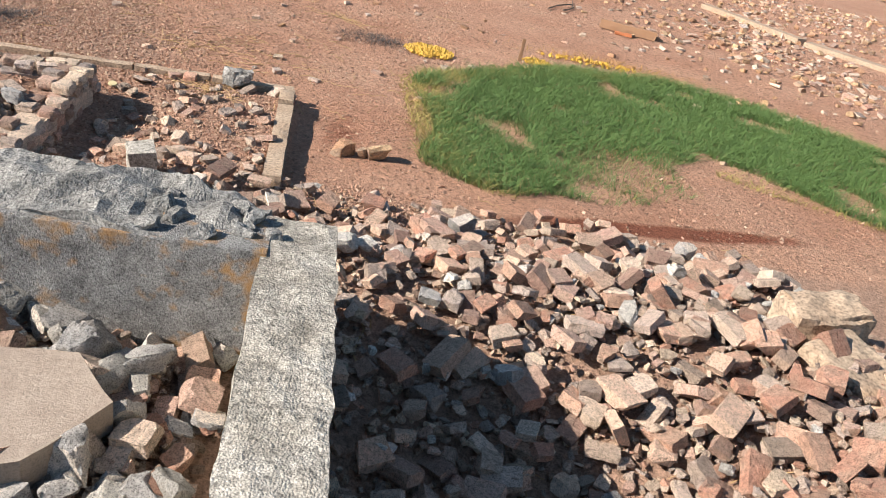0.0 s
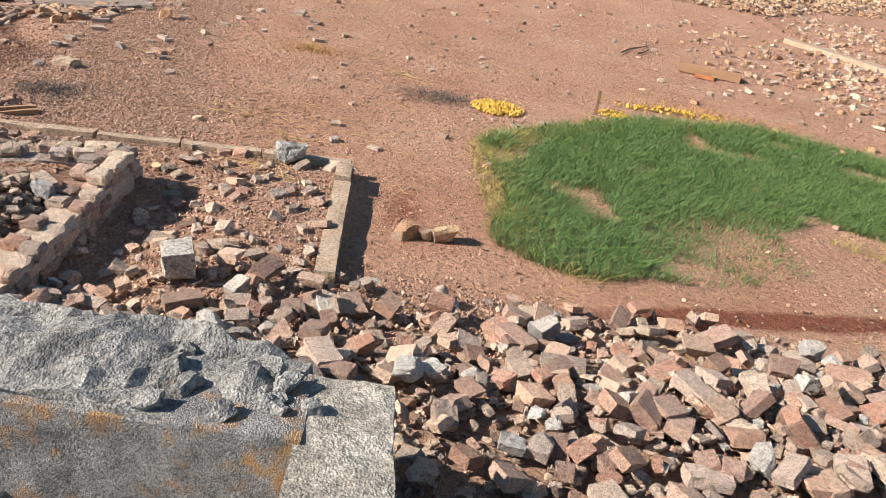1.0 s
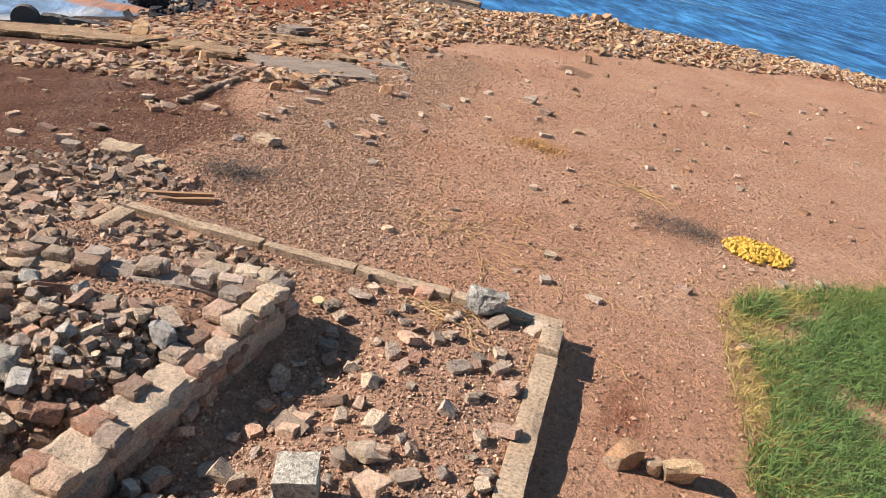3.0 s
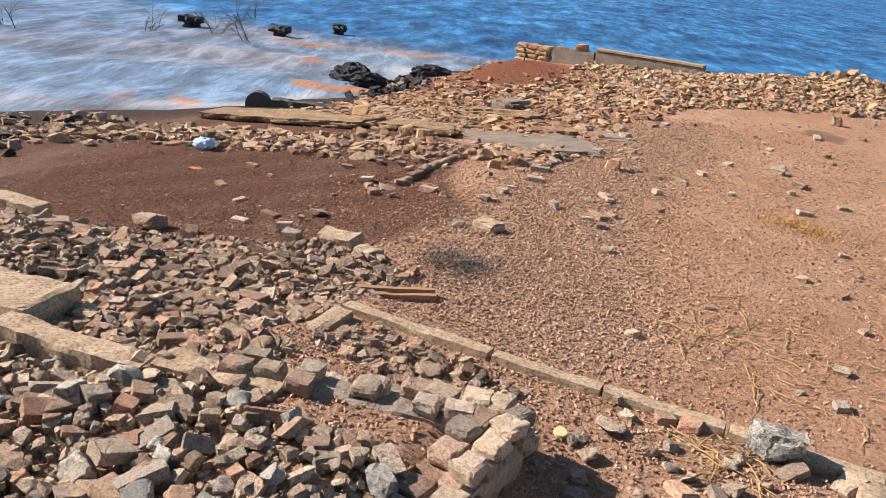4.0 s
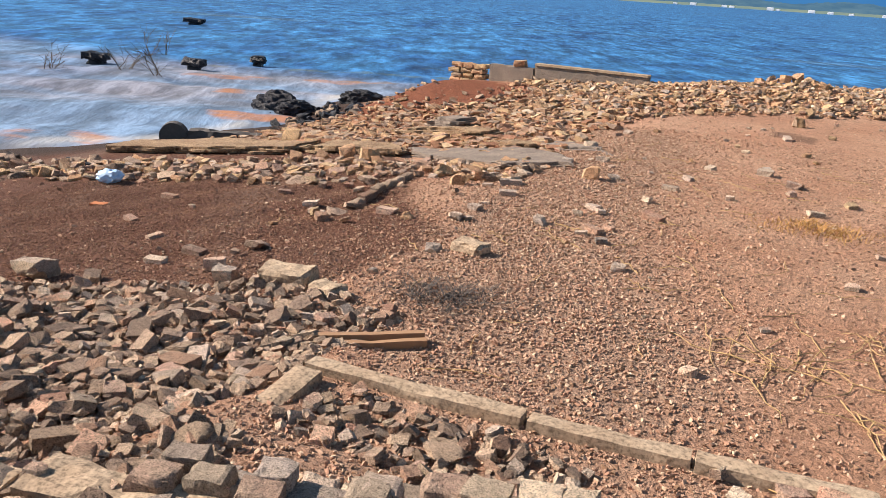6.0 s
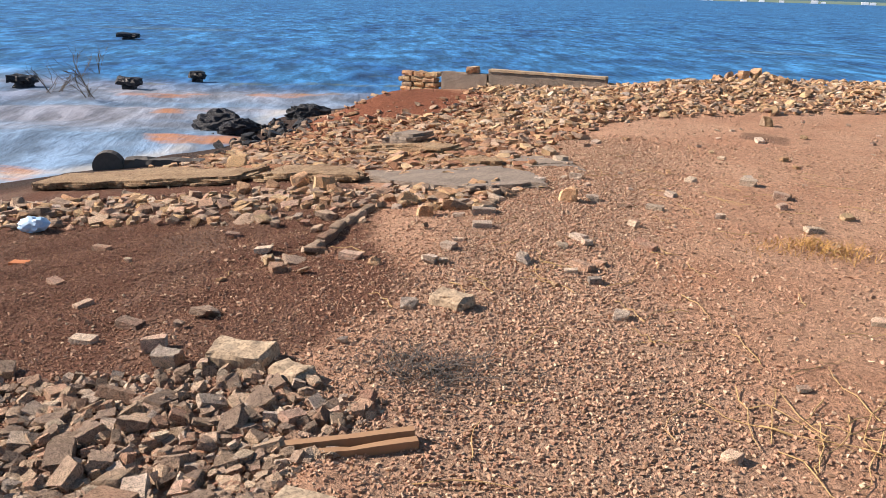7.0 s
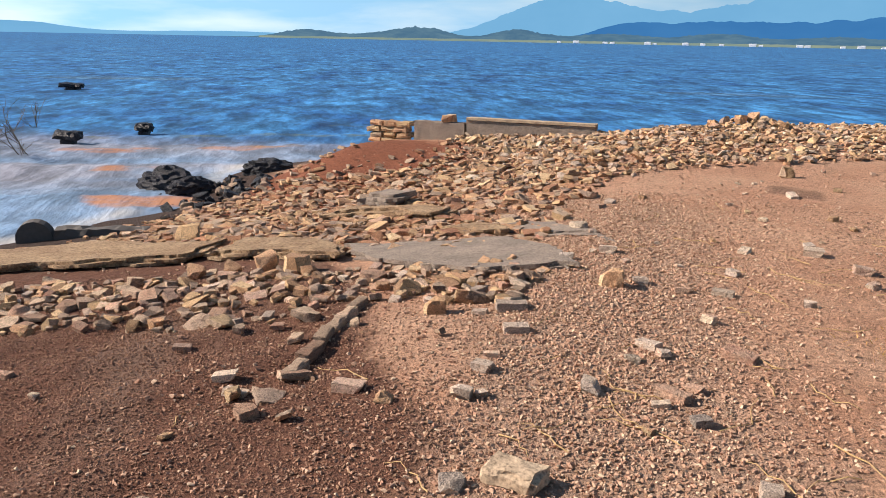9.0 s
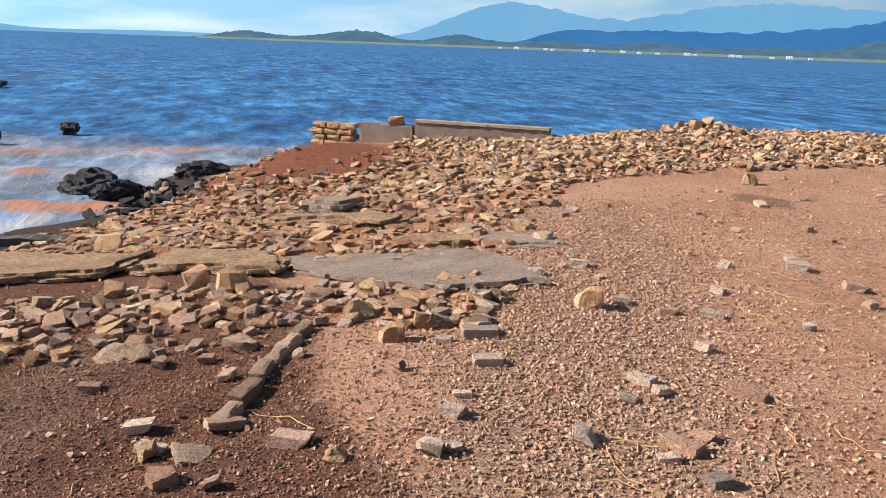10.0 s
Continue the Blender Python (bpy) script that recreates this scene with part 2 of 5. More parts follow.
def ground_material():
    k = Mat("bare_earth", 0.95, 0.15)
    wide, mid, fine, grit = k.noise(0.9, 5, 0.6), k.noise(6.0, 6, 0.65), k.noise(42.0, 6, 0.7), k.noise(140.0, 3, 0.7)
    col = k.mix(k.ramp(wide, (0.35, 0.0), (0.7, 1.0)), (0.49, 0.265, 0.165), (0.58, 0.355, 0.235))
    soft = k.ramp(k.math("ADD", k.attr("gravel"), k.math("MULTIPLY", k.math("SUBTRACT", mid, 0.5), 0.9)), (0.3, 0.0), (0.7, 1.0))
    col = k.mix(soft, col, k.mix(fine, (0.39, 0.235, 0.16), (0.52, 0.35, 0.245)))
    clay = k.ramp(k.math("ADD", k.attr("clay"), k.math("MULTIPLY", k.math("SUBTRACT", mid, 0.5), 0.7)), (0.35, 0.0), (0.65, 1.0))
    track = k.ramp(k.noise(0.9, 4, 0.55, stretch=(1.7, 0.35, 1)), (0.5, 0.0), (0.62, 0.75))
    soil = k.mix(track, k.mix(fine, (0.115, 0.05, 0.032), (0.23, 0.115, 0.076)), k.mix(fine, (0.17, 0.1, 0.072), (0.28, 0.18, 0.13)))
    col = k.mix(clay, col, soil)
    rust = k.ramp(k.math("ADD", k.attr("rust"), k.math("MULTIPLY", k.math("SUBTRACT", mid, 0.5), 0.6)), (0.35, 0.0), (0.65, 1.0))
    col = k.mix(rust, col, k.mix(fine, (0.2, 0.07, 0.038), (0.32, 0.125, 0.07)))
    col = k.mix(k.ramp(k.attr("wet"), (0.3, 0.0), (0.8, 1.0)), col, (0.075, 0.05, 0.04))
    col = k.mix(0.75, col, k.ramp(fine, (0.32, 0.45), (0.48, 1.0), (0.72, 1.25)), "MULTIPLY")
    col = k.mix(0.55, col, k.ramp(grit, (0.36, 0.4), (0.5, 1.0), (0.7, 1.35)), "MULTIPLY")
    clods = k.noise(19.0, 5, 0.7)
    col = k.mix(0.6, col, k.ramp(clods, (0.36, 0.7), (0.5, 1.07), (0.66, 1.28)), "MULTIPLY")
    k.bump(k.math("ADD", k.math("ADD", k.math("MULTIPLY", fine, 0.8), k.math("MULTIPLY", grit, 0.4)), k.math("ADD", mid, k.math("MULTIPLY", clods, 1.1))), 1.0, 0.04)
    return k.done(col)


m_ground = ground_material()


def water_material():
    k = Mat("lake_water", 0.12, 0.3)
    k.b.inputs["IOR"].default_value = 1.33
    chop = k.noise(0.9, 4, 0.6, stretch=(1.5, 0.55, 1))
    small = k.noise(3.2, 4, 0.65, stretch=(1.5, 0.55, 1))
    swell = k.noise(0.36, 7, 0.72, stretch=(1.2, 0.5, 1))
    streak = k.noise(0.42, 3, 0.5, stretch=(0.3, 1.5, 1))
    # bright and dark swells are painted into the deep colour
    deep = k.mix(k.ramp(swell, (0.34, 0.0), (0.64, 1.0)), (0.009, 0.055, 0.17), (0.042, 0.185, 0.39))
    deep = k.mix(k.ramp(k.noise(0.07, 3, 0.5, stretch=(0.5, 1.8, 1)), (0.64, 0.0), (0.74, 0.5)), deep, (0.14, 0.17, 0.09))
    # lit and shaded faces of small waves, multiplied into the base colour
    ripple_light = k.ramp(k.math("ADD", k.math("MULTIPLY", chop, 0.6), k.math("MULTIPLY", small, 0.4)), (0.4, 0.4), (0.5, 1.0), (0.6, 1.95))
    deep = k.mix(0.8, deep, ripple_light, "MULTIPLY")
    mud = k.attr("mud")
    ragged = k.math("MULTIPLY", k.math("SUBTRACT", k.noise(2.6, 5, 0.7, stretch=(0.6, 1.6, 1)), 0.5), 1.6)
    band = k.ramp(k.math("ADD", k.attr("crest"), ragged), (0.35, 0.0), (1.05, 0.85))
    # silty shallows; the pale blue-grey also carries sky glare as base colour
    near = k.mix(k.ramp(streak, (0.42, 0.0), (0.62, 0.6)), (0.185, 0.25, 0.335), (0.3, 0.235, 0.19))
    col = k.mix(k.ramp(mud, (0.0, 0.0), (0.8, 0.8)), deep, k.mix(0.6, near, ripple_light, "MULTIPLY"))
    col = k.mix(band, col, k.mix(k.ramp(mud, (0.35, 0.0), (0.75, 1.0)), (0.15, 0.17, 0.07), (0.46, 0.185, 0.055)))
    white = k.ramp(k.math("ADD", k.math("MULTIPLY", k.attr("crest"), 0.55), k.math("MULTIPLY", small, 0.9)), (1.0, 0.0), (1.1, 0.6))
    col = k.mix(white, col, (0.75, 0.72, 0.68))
    col = k.mix(k.attr("foam"), col, (0.8, 0.72, 0.6))
    k.bump(k.math("ADD", k.math("ADD", chop, k.math("MULTIPLY", small, 0.3)), k.math("MULTIPLY", swell, 1.5)), 0.7, 0.1)
    k.done(col, 0.6)
    k.b.inputs["Specular IOR Level"].default_value = 0.0
    gloss, mixed = k.node("ShaderNodeBsdfGlossy"), k.node("ShaderNodeMixShader")
    gloss.inputs["Roughness"].default_value = 0.34
    k.t.links.new(k.b.inputs["Normal"].links[0].from_socket, gloss.inputs["Normal"])
    mixed.inputs[0].default_value = 0.13
    k.t.links.new(k.b.outputs[0], mixed.inputs[1])
    k.t.links.new(gloss.outputs[0], mixed.inputs[2])
    k.t.links.new(mixed.outputs[0], k.t.nodes["Material Output"].inputs["Surface"])
    return k.m


m_water = water_material()


def far_glow_material(name, low, high, scale):
    """Distant land that glows: its daylight and haze are painted as emission colour."""
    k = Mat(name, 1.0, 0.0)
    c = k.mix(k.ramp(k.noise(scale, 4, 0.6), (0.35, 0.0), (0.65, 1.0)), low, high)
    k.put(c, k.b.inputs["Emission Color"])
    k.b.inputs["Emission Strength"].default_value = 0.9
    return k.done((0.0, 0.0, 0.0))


# ---- mesh helpers
def link_mesh(name, me, parent=None, mat=None, label=""):
    ob = new(name, me)
    if mat:
        me.materials.clear()
        me.materials.append(mat)
    if parent:
        ob.parent = parent
    if label:
        ob["label"] = label
    return ob


def part(name, bm, mat, parent, label=""):
    me = bpy.data.meshes.new(name)
    bm.to_mesh(me)
    bm.free()
    return link_mesh(name, me, parent, mat, label)


def thing(name, label, category, group="", kind="", at=None):
    ob = new(name)
    ob.empty_display_size = 0.1
    if at is not None:
        ob.matrix_basis = at
    return tagged(ob, label, category, group, kind)


def single(name, bm, mat, label, category, group="", kind="", at=None):
    ob = part(name, bm, mat, None)
    if at is not None:
        ob.matrix_basis = at
    return tagged(ob, label, category, group, kind)


def hull(points):
    bm = bmesh.new()
    for p in points:
        bm.verts.new(p)
    out = bmesh.ops.convex_hull(bm, input=bm.verts)
    bmesh.ops.delete(bm, geom=list({v for v in out["geom_interior"] + out["geom_unused"] if isinstance(v, bmesh.types.BMVert)}), context="VERTS")
    bmesh.ops.triangulate(bm, faces=bm.faces)
    return bm


def rough_box(sx, sy, sz, step, jitter, seed, chip=0.25, freq=6.0):
    """A box cut into a grid, its edges worn and its faces uneven; the base stands at z = 0."""
    bm = bmesh.new()
    bmesh.ops.create_cube(bm, size=1.0, matrix=Matrix.Diagonal((sx, sy, sz, 1)))
    for axis, size in enumerate((sx, sy, sz)):
        n = max(1, round(size / step))
        for i in range(1, n):
            co, no = [0, 0, 0], [0, 0, 0]
            co[axis], no[axis] = -size / 2 + size * i / n, 1
            bmesh.ops.bisect_plane(bm, geom=bm.verts[:] + bm.edges[:] + bm.faces[:], plane_co=co, plane_no=no)
    off = Vector((seed * 3.1, seed * 1.7, seed * 0.9))
    for v in bm.verts:
        p = v.co.copy()
        near = sorted((sx / 2 - abs(p.x), sy / 2 - abs(p.y), sz / 2 - abs(p.z)))
        worn = chip * step * max(0.0, 0.5 + noise.noise(p * freq + off)) if near[1] < step * 0.3 else 0.0
        n = Vector((noise.noise(p * freq * 2 + off), noise.noise(p * freq * 2 + off + Vector((9, 0, 0))), noise.noise(p * freq * 2 + off + Vector((0, 9, 0)))))
        v.co = p - p.normalized() * worn * 1.4 + n * jitter
        v.co.z += sz / 2
    return bm


def strip_box(a, b, width, z0, z1, step, jitter, seed, chip=0.25):
    """A rough box that runs along the line from a to b in the plan."""
    a, b = Vector(a), Vector(b)
    d = b - a
    bm = rough_box(d.length, width, z1 - z0, step, jitter, seed, chip)
    bm.transform(pose(*((a + b) / 2), z0, 0, 0, math.degrees(math.atan2(d.y, d.x))))
    return bm


def tube(bm, pts, r0, r1, sides=5):
    rings = []
    n = len(pts)
    for i, p in enumerate(pts):
        d = (Vector(pts[min(i + 1, n - 1)]) - Vector(pts[max(i - 1, 0)])).normalized()
        u = d.cross(Vector((0.3, 0.2, 1))).normalized()
        w = d.cross(u)
        r = r0 + (r1 - r0) * i / (n - 1)
        rings.append([bm.verts.new(Vector(p) + (u * math.cos(a) + w * math.sin(a)) * r) for a in (k * math.tau / sides for k in range(sides))])
    for ra, rb in zip(rings, rings[1:]):
        for k in range(sides):
            bm.faces.new((ra[k], ra[(k + 1) % sides], rb[(k + 1) % sides], rb[k]))
    bm.faces.new(rings[0][::-1]), bm.faces.new(rings[-1])


def joined(name, pieces, mat, parent=None, label="", smooth=False):
    """One mesh out of many (verts, triangles, matrix 4x4) pieces."""
    vs, fs, n = [], [], 0
    for v, f, m in pieces:
        vs.append(v @ m[:3, :3].T + m[:3, 3])
        fs.append(f + n)
        n += len(v)
    v, f = np.concatenate(vs).astype(np.float32), np.concatenate(fs).astype(np.int32)
    me = bpy.data.meshes.new(name)
    me.vertices.add(len(v))
    me.vertices.foreach_set("co", v.ravel())
    me.loops.add(f.size)
    me.loops.foreach_set("vertex_index", f.ravel())
    me.polygons.add(len(f))
    me.polygons.foreach_set("loop_start", np.arange(0, f.size, 3, dtype=np.int32))
    me.update(calc_edges=True)
    if smooth:
        me.shade_smooth()
        me.set_sharp_from_angle(angle=radians(32))
    else:
        me.shade_flat()
    return link_mesh(name, me, parent, mat, label)


# ---- shapes of broken pieces
rng = np.random.default_rng(7)


def stone_points(sx, sy, sz, n, power):
    p = rng.normal(size=(n, 3))
    p /= np.linalg.norm(p, axis=1)[:, None]
    p = np.sign(p) * np.abs(p) ** power
    return p * rng.uniform(0.8, 1.1, (n, 1)) * np.array((sx, sy, sz)) / 2


def brick_points(length):
    """A brick, its corners chipped and one end broken off at an angle."""
    pts = []
    for x in (-1, 1):
        for y in (-1, 1):
            for z in (-1, 1):
                c = np.array((x * length / 2, y * 0.055, z * 0.029))
                if x > 0 and length < 0.19:
                    c[0] += rng.uniform(-0.035, 0.02)
                cut = rng.uniform(0.002, 0.008) if rng.random() < 0.75 else rng.uniform(0.01, 0.03)
                for a in range(3):
                    q = c.copy()
                    q[a] -= np.sign(q[a]) * min(cut, abs(q[a]) * 0.8)
                    pts.append(q)
    return np.array(pts)


def arrays(bm):
    bm.verts.index_update()
    v = np.array([v.co for v in bm.verts], dtype=np.float64)
    f = np.array([[w.index for w in fc.verts] for fc in bm.faces], dtype=np.int64)
    bm.free()
    return v, f


def clipped(sx, sy, sz, cuts):
    """A box with corners and edges broken off along flat planes."""
    bm = bmesh.new()
    bmesh.ops.create_cube(bm, size=1.0, matrix=Matrix.Diagonal((sx, sy, sz, 1)))
    for _ in range(cuts):
        n = Vector(rng.normal(size=3))
        n = Vector((n.x / sx, n.y / sy, 0.7 * n.z / sz)).normalized()
        reach = abs(n.x) * sx / 2 + abs(n.y) * sy / 2 + abs(n.z) * sz / 2
        out = bmesh.ops.bisect_plane(bm, geom=bm.verts[:] + bm.edges[:] + bm.faces[:], plane_co=n * reach * rng.uniform(0.45, 0.82), plane_no=n, clear_outer=True)
        edges = [e for e in out["geom_cut"] if isinstance(e, bmesh.types.BMEdge)]
        if edges:
            bmesh.ops.contextual_create(bm, geom=edges)
    bmesh.ops.remove_doubles(bm, verts=bm.verts, dist=0.01)
    bmesh.ops.triangulate(bm, faces=bm.faces)
    bmesh.ops.recalc_face_normals(bm, faces=bm.faces)
    return bm


def roughen(bm, amount, seed, freq=4.1, cuts=1):
    """Each face cut in four and its points pushed about."""
    for _ in range(cuts):
        bmesh.ops.subdivide_edges(bm, edges=bm.edges, cuts=1, use_grid_fill=True)
        bmesh.ops.triangulate(bm, faces=bm.faces)
    for v in bm.verts:
        q = v.co * freq + Vector((seed * 5.3, 0, seed))
        w = Vector((noise.noise(q), noise.noise(q + Vector((7, 0, 0))), noise.noise(q + Vector((0, 7, 0)))))
        q = q * 2.7
        v.co += (w + 0.6 * Vector((noise.noise(q), noise.noise(q + Vector((7, 0, 0))), noise.noise(q + Vector((0, 7, 0)))))) * amount
    return bm


def worn(sx, sy, sz, cuts, seed, rough=0.05, dense=1):
    """A broken piece whose edges time has rounded."""
    bm = clipped(sx, sy, sz, cuts)
    for n in range(dense):
        bmesh.ops.subdivide_edges(bm, edges=bm.edges, cuts=1, use_grid_fill=True)
        bmesh.ops.triangulate(bm, faces=bm.faces)
        bmesh.ops.smooth_vert(bm, verts=bm.verts, factor=0.14, use_axis_x=True, use_axis_y=True, use_axis_z=True)
    return roughen(bm, rough, seed, 3.3, 0)


SMOOTH = {"stone", "lump", "flag", "shard", "round"}
SHAPES = {
    "brick": [arrays(roughen(hull(brick_points(l)), 0.004, l * 50, 30.0)) for l in (0.2, 0.2, 0.18, 0.12, 0.13, 0.1, 0.15, 0.11, 0.14, 0.12)],
    "chip": [arrays(clipped(1, rng.uniform(0.6, 0.95), rng.uniform(0.4, 0.7), 6)) for _ in range(18)],
    "sliver": [arrays(clipped(1, rng.uniform(0.55, 0.95), rng.uniform(0.18, 0.32), 5)) for _ in range(16)],
    "stone": [arrays(worn(1, rng.uniform(0.6, 0.95), rng.uniform(0.45, 0.75), 5, i, 0.05)) for i in range(20)],
    "lump": [arrays(worn(1, rng.uniform(0.65, 0.95), rng.uniform(0.5, 0.8), 6, i, 0.07, 2)) for i in range(20)],
    "flag": [arrays(worn(1, rng.uniform(0.6, 0.95), rng.uniform(0.22, 0.4), 5, i, 0.05, 2)) for i in range(16)],
    "shard": [arrays(worn(1, rng.uniform(0.55, 0.95), rng.uniform(0.2, 0.34), 4, i, 0.035)) for i in range(18)],
    "round": [arrays(worn(1, rng.uniform(0.75, 1), rng.uniform(0.6, 0.85), 9, i, 0.04, 2)) for i in range(8)],
    "pebble": [arrays(hull(stone_points(1, rng.uniform(0.65, 1), rng.uniform(0.5, 0.8), 8, 0.8))) for _ in range(10)],
}
shape_meshes = {}


def shape_mesh(kind, i, mat):
    key = (kind, i, mat.name)
    if key not in shape_meshes:
        v, f = SHAPES[kind][i]
        me = bpy.data.meshes.new(kind)
        me.from_pydata(v.tolist(), [], f.tolist())
        me.materials.append(mat)
        if kind in SMOOTH:
            me.shade_smooth()
            me.set_sharp_from_angle(angle=radians(32))
        shape_meshes[key] = me
    return shape_meshes[key]


def turned(x, y, z, size, tilt):
    e = Euler((rng.normal() * tilt, rng.normal() * tilt, rng.uniform(0, math.tau)))
    return Matrix.LocRotScale((x, y, z), e, (size, size, size))


def np4(m):
    return np.array(m)


# ---- the lie of the land
LAKE = -1.0
CREST_X = np.array((-30.0, -12.0, -10.0, -8.4, -5.3, -3.4, -1.0, 2.6, 5.8, 7.8, 11.8, 30.0, 80.0))
CREST_Y = np.array((19.0, 19.0, 18.6, 18.2, 18.2, 19.6, 21.0, 21.2, 21.6, 24.6, 28.0, 40.0, 60.0))


def step(v, a, b):
    s = np.clip((v - a) / (b - a), 0, 1)
    return s * s * (3 - 2 * s)


def wobble(x, y, f, seed=0.0):
    return (np.sin(x * f + 1.3 * np.sin(y * f * 0.7 + seed) + seed) + np.sin(y * f * 1.13 + 1.7 * np.sin(x * f * 0.6 - seed)) + np.sin((x + y) * f * 1.9 + seed * 2)) / 3


def height(x, y):
    x, y = np.asarray(x, dtype=float), np.asarray(y, dtype=float)
    z = np.full(np.broadcast(x, y).shape, -0.1)
    # shore falling to the west
    reach = 6.9 + np.clip((12.8 - y) * 0.45, 0, 2.4)
    calm = 1 - 0.5 * step(y, 13.5, 17.5) * step(x, -10.5, -8.5)
    z = z - 0.95 * calm * np.clip((-4.2 - x) / reach, 0, 2.2)
    # bank of rubble along the lake, and the drop behind it
    c = np.interp(x, CREST_X, CREST_Y)
    z = z + (0.2 - 0.05 * step(-x, 4.5, 6.0)) * step(y, c - 4.0, c - 0.8)
    z = z - np.clip((y - c) * 0.5, 0, 4.0)
    # red mound at the shore
    z = z + 0.06 * np.exp(-(((x + 9.2) / 1.2) ** 2 + ((y - 16.9) / 1.2) ** 2)) + 0.1 * np.exp(-(((x + 8.9) / 0.6) ** 2 + ((y - 16.6) / 0.5) ** 2))
    # ground inside the kerbs
    pad = step(x, -3.7, -3.4) * step(-x, 0.72, 0.85) * step(y, 4.2, 4.7) * step(-y, -6.5, -6.3)
    z = z + 0.085 * pad
    # heap in front and behind the low brick wall
    north = np.interp(x, (-2.2, -0.6, 0.1, 1.4, 2.4, 3.2), (4.3, 4.8, 4.8, 5.05, 4.7, 3.2))
    heap = step(north - y, -0.1, 1.5) * step(x, -6.5, -4.5) * step(-x, -3.4, -2.3)
    z = z + 0.27 * heap
    z = z - 0.5 * np.exp(-(((x - 0.8) / 0.85) ** 2 + ((y - 1.95) / 1.05) ** 2))
    z = z + 0.12 * step(x, -8.0, -6.5) * step(-x, 2.1, 2.4) * step(y, 3.2, 4.4) * step(-y, -6.0, -5.3)
    z = z + 0.12 * step(-x, 0.2, 0.4) * step(-y, -2.8, -2.6)
    z = z - 0.1 * np.exp(-(((x + 1.82) / 0.24) ** 2)) * step(y, 4.0, 4.6) * step(-y, -6.0, -5.5)
    z = z + 0.16 * step(-x, 4.4, 5.4) * step(x, -9.0, -8.0) * step(y, 4.2, 4.8) * step(-y, -6.3, -5.6)
    # soft ridges pressed into the dark earth
    soft = step(x, -9.5, -8.0) * step(-x, 4.6, 5.2) * step(y, 6.6, 7.2) * step(-y, -9.6, -9.0)
    across = x * 0.88 - y * 0.47 + 0.06 * wobble(x, y, 0.9, 2.0)
    z = z + 0.026 * soft * np.sign(np.sin(across * 9.0)) * np.abs(np.sin(across * 9.0)) ** 0.6 * (0.6 + 0.4 * wobble(x, y, 0.7, 4.0))
    return z + 0.012 * wobble(x, y, 1.7) + 0.006 * wobble(x, y, 5.3, 2.0)


def hz(x, y):
    return float(height(x, y))


def axis_steps(lo, hi, fine, far):
    mid = np.arange(lo, hi, fine)
    grow, s, p = [], fine, 0.0
    while p < far:
        s *= 1.22
        p += s
        grow.append(p)
    grow = np.array(grow)
    return np.concatenate((lo - grow[::-1], mid, hi + grow))


def sheet(name, xs, ys, zfun, mat, attrs, label, category):
    gx, gy = np.meshgrid(xs, ys)
    co = np.stack((gx, gy, zfun(gx, gy)), -1).reshape(-1, 3).astype(np.float32)
    nx, ny = len(xs), len(ys)
    i = (np.arange(ny - 1)[:, None] * nx + np.arange(nx - 1)[None, :]).ravel()
    f = np.stack((i, i + 1, i + nx + 1, i + nx), -1).astype(np.int32)
    me = bpy.data.meshes.new(name)
    me.vertices.add(len(co))
    me.vertices.foreach_set("co", co.ravel())
    me.loops.add(f.size)
    me.loops.foreach_set("vertex_index", f.ravel())
    me.polygons.add(len(f))
    me.polygons.foreach_set("loop_start", np.arange(0, f.size, 4, dtype=np.int32))
    me.update(calc_edges=True)
    me.polygons.foreach_set("use_smooth", np.ones(len(f), dtype=bool))
    for key, fun in attrs.items():
        at = me.attributes.new(key, "FLOAT", "POINT")
        at.data.foreach_set("value", fun(gx, gy).ravel().astype(np.float32))
    return tagged(link_mesh(name, me, None, mat), label, category, kind="structure")


def gravel_zone(x, y):
    """Share of gravel: a belt that runs from the kerbs to the broken slabs."""
    middle = np.interp(y, (5.5, 7.0, 9.0, 11.0, 13.5), (-3.2, -2.9, -3.6, -4.0, -4.6))
    wide = np.interp(y, (5.5, 7.0, 9.0, 11.0, 13.5), (1.2, 1.0, 0.8, 0.9, 1.2))
    belt = np.exp(-(((x - middle) / wide) ** 2)) * step(y, 5.9, 6.6) * step(-y, -15.0, -12.5)
    pad = step(x, -3.6, -3.3) * step(-x, 0.75, 0.9) * step(y, 3.9, 4.3) * step(-y, -6.45, -6.3)
    front = step(-y, -5.3, -4.7) * 0.9
    return np.clip(np.maximum(np.maximum(belt, pad * 0.55), front), 0, 1)


def clay_zone(x, y):
    """Dark red-brown earth between the ruins and the broken slabs."""
    right = np.interp(y, (5.5, 7.0, 8.2, 9.0, 10.0, 11.0), (-4.1, -4.0, -3.95, -4.7, -5.2, -6.0))
    north = np.interp(x, (-12.0, -9.0, -6.2, -5.0, -4.0), (12.6, 12.2, 11.2, 10.5, 10.3))
    return step(right - x, -0.3, 0.5) * step(y, 5.0, 5.6) * step(north - y, -0.4, 0.5)


def rust_zone(x, y):
    a = np.exp(-(((x + 8.6) / 1.7) ** 2 + ((y - 15.8) / 1.9) ** 2)) * 1.3
    b = 0.95 * np.exp(-(((x - 1.8) / 1.4) ** 2 + ((y - 5.08 - 0.24 * (x - 1.0)) / 0.13) ** 2))
    d = 0.75 * np.exp(-(((x + 7.6) / 1.9) ** 2 + ((y - 13.9) / 1.8) ** 2))
    c = 0.55 * np.exp(-(((x + 0.45) / 0.25) ** 2 + ((y - 6.0) / 0.6) ** 2))
    return np.clip(a + b + c + d, 0, 1)


